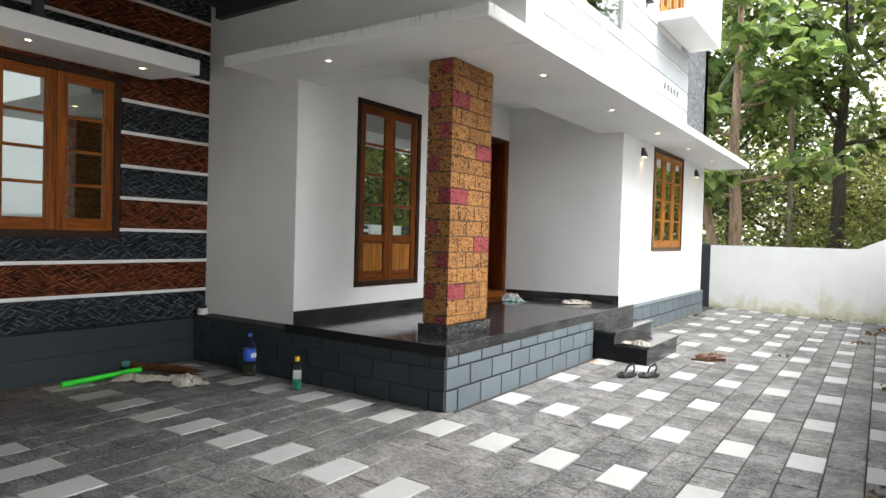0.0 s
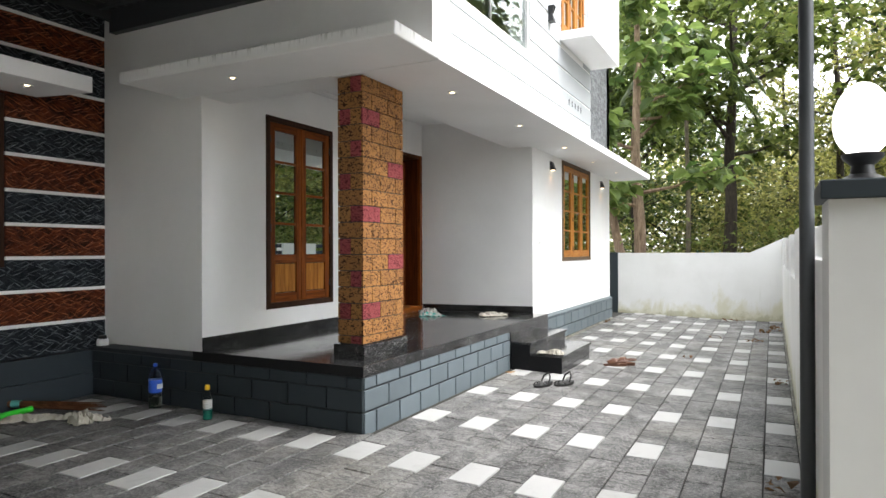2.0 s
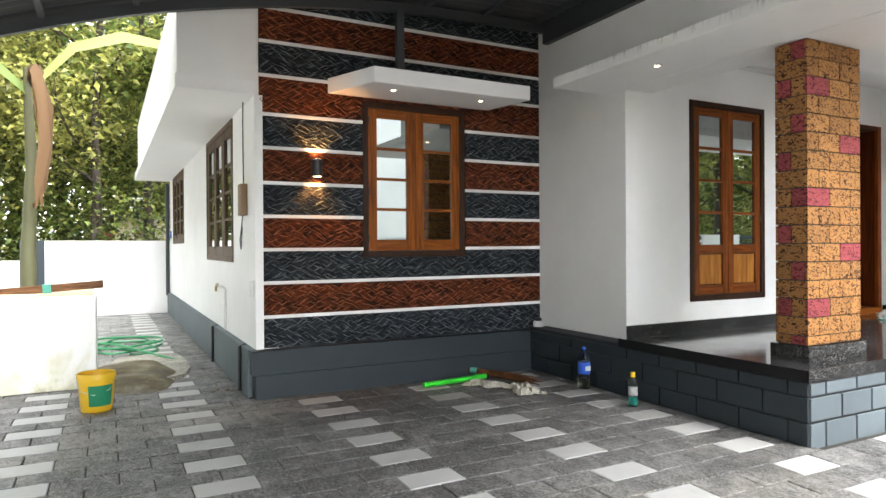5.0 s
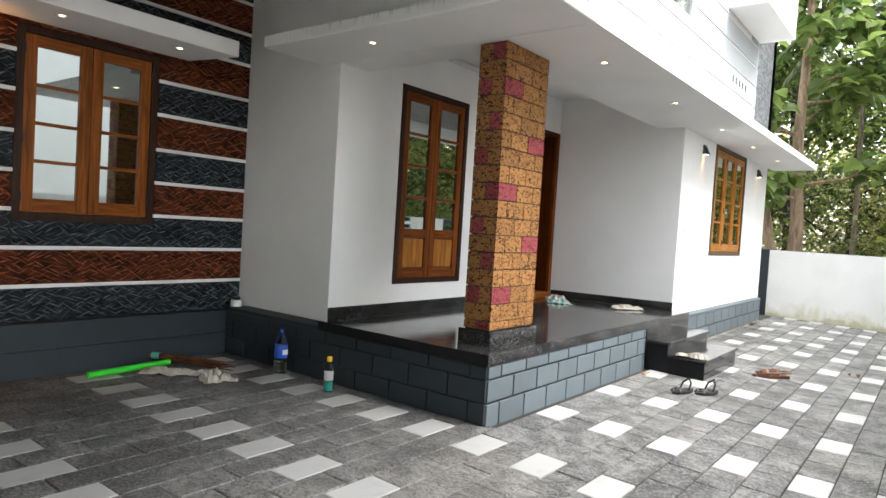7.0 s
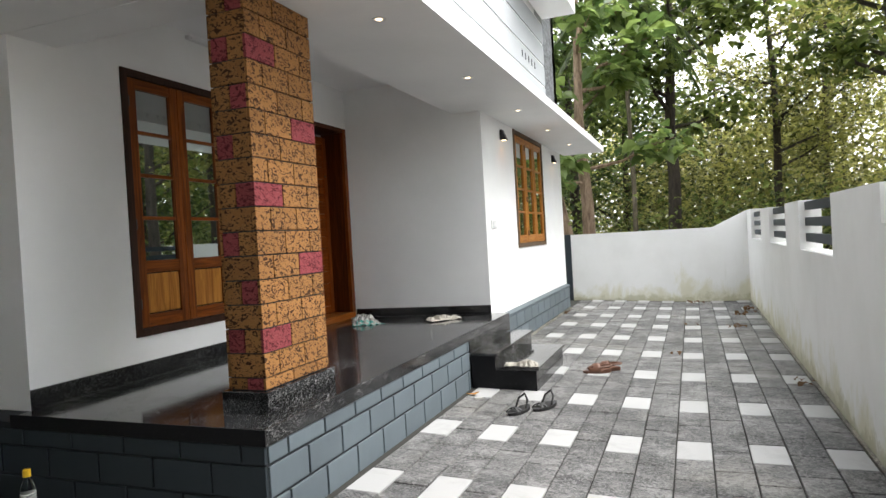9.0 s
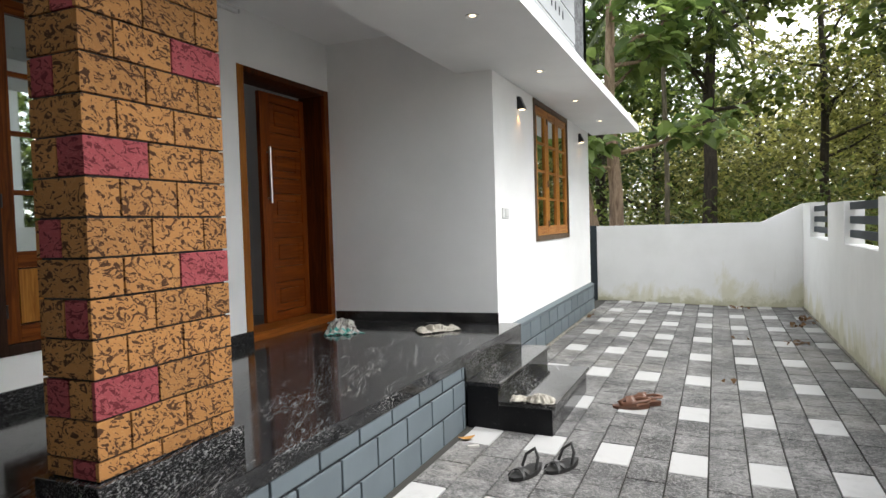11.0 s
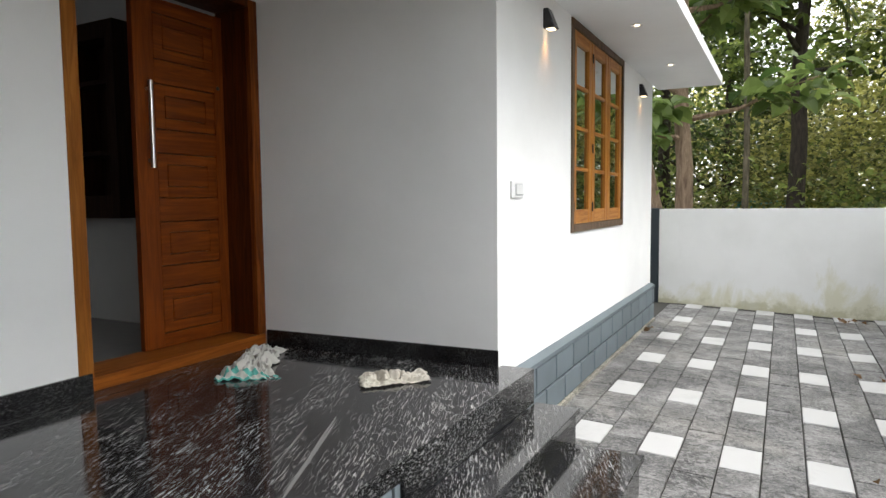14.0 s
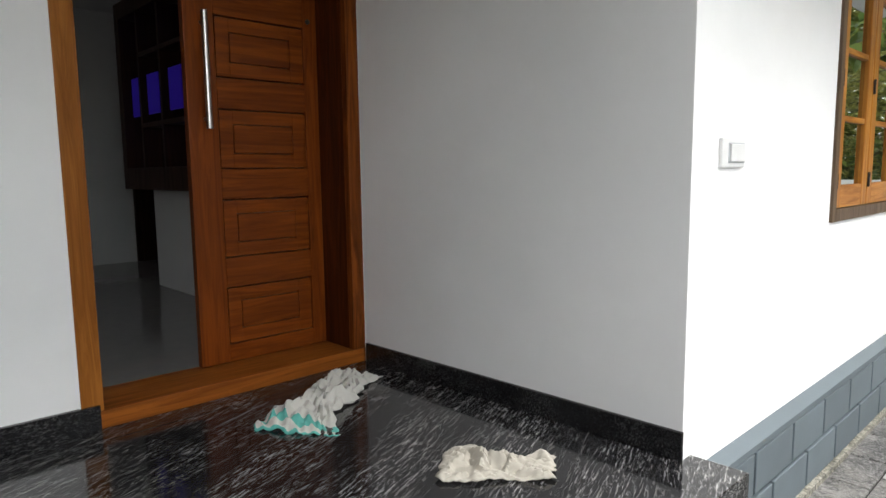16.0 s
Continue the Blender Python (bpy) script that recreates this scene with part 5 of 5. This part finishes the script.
part("wall", boxes(((-3.0, 0.0, -0.1), (0.0, 1.75, 2.16))), paint("cream_wall_paint", (0.62, 0.56, 0.44), 0.7, 0.1), far_house, "cream wall")
part("roof", boxes(((-3.2, -0.15, 2.16), (0.15, 1.9, 2.26)), bevel=0.01), SHEET, far_house)
part("lean_to", boxes(((-1.2, -0.42, -0.1), (0.05, -0.001, 1.78))), ROOFTILE, far_house, "red lean-to")
part("grille", boxes(*[((0.02, 0.42 + 0.11 * k, 2.262), (0.05, 0.44 + 0.11 * k, 2.75)) for k in range(6)], ((0.015, 0.38, 2.72), (0.055, 1.04, 2.76)), ((0.015, 0.38, 2.45), (0.055, 1.04, 2.48))), STEEL, far_house, "pale roof grille")

# neighbour's house across the lane, seen in the window panes
nb = thing("neighbour_house", (13.0, 7.0, 0), "plain white neighbouring house with a flat sunshade", "house")
part("wall", boxes(((-3, -6, 0), (3, 2.2, 6.2))), WHITE, nb)
part("sunshade", boxes(((-3.5, -6.2, 6.2), (3.2, 2.4, 6.4))), CEIL, nb)


# ---- clutter ----
def rag(at, size, seed, material, label, high=0.05, band=None, rz=0):
    """A crumpled cloth with ridged creases and an uneven outline."""
    t = thing("rag", pose(*at, 0, 0, rz), label, "cloth")
    n = 52
    bm = bmesh.new()
    g = []
    for i in range(n + 1):
        row = []
        for j in range(n + 1):
            u, v = i / n * 2 - 1, j / n * 2 - 1
            wide = 0.80 + 0.55 * noise.noise(Vector((v * 1.9, seed * 3.1, 0.4))) + 0.16 * noise.noise(Vector((v * 6.0, seed, 2.2 * (u > 0))))
            shift = 0.30 * noise.noise(Vector((v * 1.4, 7.7, seed * 2.3)))
            tall = 1 + 0.10 * noise.noise(Vector((u * 2.6, seed * 1.7, 5.1 * (v > 0))))
            p = Vector((u * 2.1, v * 3.1, seed * 7.3))
            bend = noise.noise(p * 1.3 + Vector((3, 1, 4))) * 0.35
            crease = 1 - 2.4 * abs(noise.noise(p + Vector((bend, bend, 0))))
            fine = 1 - 2.6 * abs(noise.noise(p * 2.7 + Vector((9, bend * 2, 2))))
            edge = 1 - max(abs(u), abs(v)) ** 4
            lift = 0.26 + 0.7 * noise.noise(p * 0.55 + Vector((1, 8, 3)))
            z = 0.003 + high * max(0.0, (0.25 + 0.75 * edge) * (lift + 0.45 * crease + 0.30 * fine) - 0.06)
            row.append(bm.verts.new(((u * wide + shift + 0.05 * bend) * size[0] / 2, (v * tall + 0.015 * crease) * size[1] / 2, z)))
        g.append(row)
    for i in range(n):
        for j in range(n):
            bm.faces.new((g[i][j], g[i + 1][j], g[i + 1][j + 1], g[i][j + 1])).material_index = int(band is not None and (j in (0, 3, 4, 5) or (i < 1 and j < 22)))
    me = solid("cloth", bm, material, True)
    me.parent = t
    if band:
        me.data.materials.append(band)
    md = me.modifiers.new("thick", "SOLIDIFY")
    md.thickness, md.offset = 0.003, 1
    return t


rag((-1.42, 3.66, 0.464), (0.34, 0.66), 6, CLOTH, "crumpled grey cleaning cloth with teal edge on granite", 0.075, CLOTHTEAL, 35)
rag((-0.545, 3.69, 0.475), (0.22, 0.34), 2, CLOTHCREAM, "folded cream cleaning cloth on the granite floor", 0.042, None, -55)
rag((0.45, 2.93, 0.175), (0.17, 0.28), 3, CLOTHCREAM, "cream cloth draped over the lower step", 0.05, None, 100)
rag((-2.50, -0.80, 0.0), (0.22, 0.46), 4, CLOTHCREAM, "crumpled cream cloth on the paving", 0.05, None, -50)
rag((-2.14, -0.64, 0.0), (0.24, 0.32), 5, CLOTHCREAM, "crumpled dirty cloth on the paving", 0.08, None, 80)


def sandal(m, material, strap_mat, label, group, closed):
    s = thing("sandal", m, label, "sandal", group)
    outline = []
    for k in range(24):
        a = math.tau * k / 24
        w = 0.046 + 0.010 * math.cos(a) - 0.006 * math.cos(2 * a)
        outline.append((0.132 * math.cos(a), w * math.sin(a)))
    bm = bmesh.new()
    lowv = [bm.verts.new((x * 0.97, y * 0.95, 0.0)) for x, y in outline]
    topv = [bm.verts.new((x, y, 0.022 + (0.010 if x < -0.05 else 0.0))) for x, y in outline]
    bm.faces.new(lowv[::-1]), bm.faces.new(topv)
    for k in range(24):
        bm.faces.new((lowv[k], lowv[(k + 1) % 24], topv[(k + 1) % 24], topv[k]))
    part("sole", bm, material, s)

    def strap(x0, x1, high, width):
        b2 = bmesh.new()
        rows = []
        for k in range(11):
            a = math.pi * k / 10
            xx = x0 + (x1 - x0) * k / 10
            y, z = 0.052 * math.cos(a), 0.018 + high * math.sin(a)
            rows.append([b2.verts.new((xx - width / 2, y, z)), b2.verts.new((xx + width / 2, y, z - 0.004)), b2.verts.new((xx + width / 2, y * 0.93, z - 0.008)), b2.verts.new((xx - width / 2, y * 0.93, z - 0.004))])
        for a, b in zip(rows, rows[1:]):
            for k in range(4):
                b2.faces.new((a[k], a[(k + 1) % 4], b[(k + 1) % 4], b[k]))
        part("strap", b2, strap_mat, s, smooth=True)

    if closed:
        b3 = bmesh.new()
        rows = []
        for k, (x, hy, hz) in enumerate(((0.100, 0.038, 0.034), (0.075, 0.050, 0.048), (0.045, 0.056, 0.062), (0.015, 0.058, 0.074), (-0.012, 0.057, 0.080))):
            rows.append([b3.verts.new((x - 0.02 * abs(math.cos(math.pi * q / 12)), hy * math.cos(math.pi * q / 12), 0.014 + hz * math.sin(math.pi * q / 12) ** 0.8)) for q in range(13)])
        for a, b in zip(rows, rows[1:]):
            for q in range(12):
                if not (a is rows[1] and q in (3, 8)):
                    b3.faces.new((a[q], a[q + 1], b[q + 1], b[q]))
        upper_part = part("upper", b3, strap_mat, s, smooth=True)
        md = upper_part.modifiers.new("thick", "SOLIDIFY")
        md.thickness = 0.004
        strap(0.03, 0.03, 0.072, 0.022)
        bm = tube([(0.0, 0.048, 0.05), (-0.07, 0.048, 0.062), (-0.125, 0.025, 0.065), (-0.135, 0.0, 0.066), (-0.125, -0.025, 0.065), (-0.07, -0.048, 0.062), (0.0, -0.048, 0.05)], 0.011, 6)
        part("heel_strap", bm, strap_mat, s, smooth=True)
    else:
        strap(0.09, 0.03, 0.035, 0.018), strap(0.03, 0.09, 0.037, 0.018)
        bm = tube([(-0.02, 0.046, 0.03), (-0.05, 0.04, 0.09), (-0.075, 0.0, 0.125), (-0.05, -0.04, 0.09), (-0.02, -0.046, 0.03)], 0.009, 6)
        part("ankle_strap", bm, strap_mat, s, smooth=True)
    return s


sandal(pose(0.97, 3.70, fall(0.97), 0, 0, 196), BROWNLEATHER, BROWNLEATHER, "brown leather sandal on the paving", "pair of brown sandals", True)
sandal(pose(1.04, 3.83, fall(1.04), 0, 0, 186), BROWNLEATHER, BROWNLEATHER, "brown leather sandal on the paving", "pair of brown sandals", True)
sandal(pose(0.60, 2.22, fall(0.6), 0, 0, -112), BLACKRUBBER, BLACKRUBBER, "black strappy sandal beside the steps", "pair of black sandals", False)
sandal(pose(0.76, 2.38, fall(0.76), 0, 0, -118), BLACKRUBBER, BLACKRUBBER, "black strappy sandal beside the steps", "pair of black sandals", False)

bottle = thing("water_bottle", (-1.98, -0.12, 0), "large clear plastic bottle with a blue label", "bottle")
part("body", turned([(0.046, 0.0), (0.052, 0.008), (0.052, 0.10), (0.049, 0.12), (0.052, 0.14), (0.052, 0.235), (0.046, 0.275), (0.024, 0.325), (0.014, 0.335), (0.014, 0.352)], 24), PET, bottle, smooth=True)
part("label", turned([(0.0527, 0.135), (0.0532, 0.137), (0.0532, 0.235), (0.0527, 0.237)], 24), LABELBLUE, bottle, "blue printed label", True)
part("liquid", turned([(0.042, 0.005), (0.048, 0.012), (0.048, 0.098), (0.046, 0.1)], 20), CLEARWATER, bottle, "pale clear water", True)
part("label_mark", boxes(((0.0535, -0.028, 0.165), (0.055, 0.028, 0.205)), bevel=0.002), WHITEPLASTIC, bottle)
part("cap", turned([(0.017, 0.345), (0.017, 0.367), (0.015, 0.369)], 16), LABELBLUE, bottle)
small = thing("cleaner_bottle", (-1.31, -0.19, 0), "slim clear bottle with teal liquid and yellow cap", "bottle")
part("body", turned([(0.032, 0.0), (0.035, 0.006), (0.035, 0.15), (0.030, 0.185), (0.016, 0.215), (0.014, 0.232)], 20), PET, small, smooth=True)
part("liquid", turned([(0.029, 0.006), (0.0315, 0.01), (0.0315, 0.075), (0.03, 0.076)], 18), TEALWATER, small, "teal cleaning liquid", True)
for z in (0.088, 0.101, 0.114, 0.127, 0.140):
    part("label_line", turned([(0.0352, z), (0.0358, z + 0.001), (0.0358, z + 0.006), (0.0352, z + 0.007)], 20), WHITEPLASTIC, small, "white printed line", True)
part("cap", turned([(0.019, 0.228), (0.019, 0.262), (0.016, 0.265)], 14), YELLOW, small, "yellow cap")
pipe = thing("green_pipe", pose(-2.70, -1.02, 0.025, 0, 0, 92), "bright green plastic pipe lying on the paving", "pipe")
part("pipe_wall", tube([(-0.33, 0, 0), (0.33, 0, 0.015)], 0.024, 14), GREENPLASTIC, pipe, smooth=True)
broom = thing("broom", pose(-2.62, -0.58, 0.045, 0, 0, 26), "worn broom bundle of brown ribs with teal cap", "broom")
r6 = random.Random(4)
RIB = wood("broom_wood", (0.20, 0.085, 0.04), (0.06, 0.025, 0.012), 0, 0.6)
for k in range(34):
    a, q = r6.uniform(0, math.tau), r6.random() ** 0.5
    c, e = math.cos(a) * q, math.sin(a) * q
    part("rib", tube([(-0.36, 0.022 * c, 0.022 * e + 0.02), (0.05, 0.03 * c, 0.03 * e + 0.01), (0.30 + r6.uniform(0, 0.14), 0.055 * c, 0.035 * e)], [0.006, 0.005, 0.0025], 5), RIB, broom)
part("ferrule", tube([(-0.33, 0, 0.02), (-0.26, 0, 0.02)], 0.030, 12), CLOTHTEAL, broom, "teal cap", True)
# wet cement left on the side paving
mound = thing("cement_heap", (-4.55, -3.62, 0), "low spread heap of wet olive-brown cement", "cement heap")
bm = bmesh.new()
rings = []
for a in range(9):
    u = a / 8
    row = []
    for b in range(40):
        t = b / 40 * math.tau
        k = 1 + 0.22 * noise.noise(Vector((1.6 * math.cos(t), 1.6 * math.sin(t), 3.0)))
        h = 0.075 * (1 - u ** 5) + 0.03 * noise.noise(Vector((3 * u * math.cos(t), 3 * u * math.sin(t), 9.0))) * (1 - u)
        row.append(bm.verts.new((0.88 * u * k * math.cos(t), 0.40 * u * k * math.sin(t), h + 0.002)))
    rings.append(row)
for p, q in zip(rings, rings[1:]):
    for b in range(40):
        bm.faces.new((p[b], p[(b + 1) % 40], q[(b + 1) % 40], q[b]))
bmesh.ops.remove_doubles(bm, verts=bm.verts, dist=0.0005)
wet = Nodes("wet_cement", 0.6, spec=0.3)
wet.col(wet.ramp(wet.noise(4.5, 7, None, 0.7), (0.35, (0.03, 0.024, 0.012)), (0.5, (0.085, 0.07, 0.035)), (0.68, (0.18, 0.17, 0.14))))
wet.bump(wet.noise(26, 5), 0.6, 0.012)
part("surface", bm, wet.m, mound, smooth=True)
r5 = random.Random(12)
for x, y, n in ((2.66, 3.57, 4), (2.60, 8.5, 6), (2.32, 6.7, 5), (1.86, 9.55, 5), (-0.03, 7.9, 3), (2.45, 8.0, 4), (1.63, 4.76, 1), (2.62, 0.3, 3), (1.72, 6.9, 1), (-3.3, -3.0, 1)):
    heap = leaf_cloud("fallen_leaves", [(0, 0, 0.03)], (0.06, 0.06, 0.012), n * 2, 0.08, DRYLEAF, int(x * 50 + y * 7) + 999, flat=0.5)
    heap.location = (x, y, fall(x))
    tagged(heap, "few dry brown fallen leaves on the paving", "fallen leaves", "fallen leaves")


bm = bmesh.new()
rows = [[bm.verts.new((0.055 * u, 0.028 * math.sin(math.pi * (u + 1) / 2 * 0.92 + 0.12) * w, 0.006 + 0.012 * u * u + 0.006 * abs(w))) for w in (-1, 0, 1)] for u in (-1, -0.6, -0.2, 0.2, 0.6, 1)]
for a, b in zip(rows, rows[1:]):
    for k in range(2):
        bm.faces.new((a[k], a[k + 1], b[k + 1], b[k]))
yellow_leaf = tagged(solid("fallen_leaf", bm, plain("yellowed_leaf", (0.34, 0.17, 0.035), 0.7), True), "single yellowed fallen leaf beside the steps", "fallen leaf")
yellow_leaf.location = (0.11, 2.60, fall(0.11))
yellow_leaf.rotation_euler.z = 0.7
stub = tagged(solid("paper_scrap", boxes(((-0.035, -0.012, 0.0), (0.035, 0.012, 0.016)), bevel=0.004), CLOTH), "small white paper scrap on the paving", "paper scrap")
stub.location = (0.195, 2.49, fall(0.195))
stub.rotation_euler.z = 0.5

# ---- paving stones nearest the walk ----
for mesh, at in near:
    ob = share("paving_stone", mesh, at, bed)
    if at[0] < 1.8:
        ob.rotation_euler.y = math.atan(FALL)
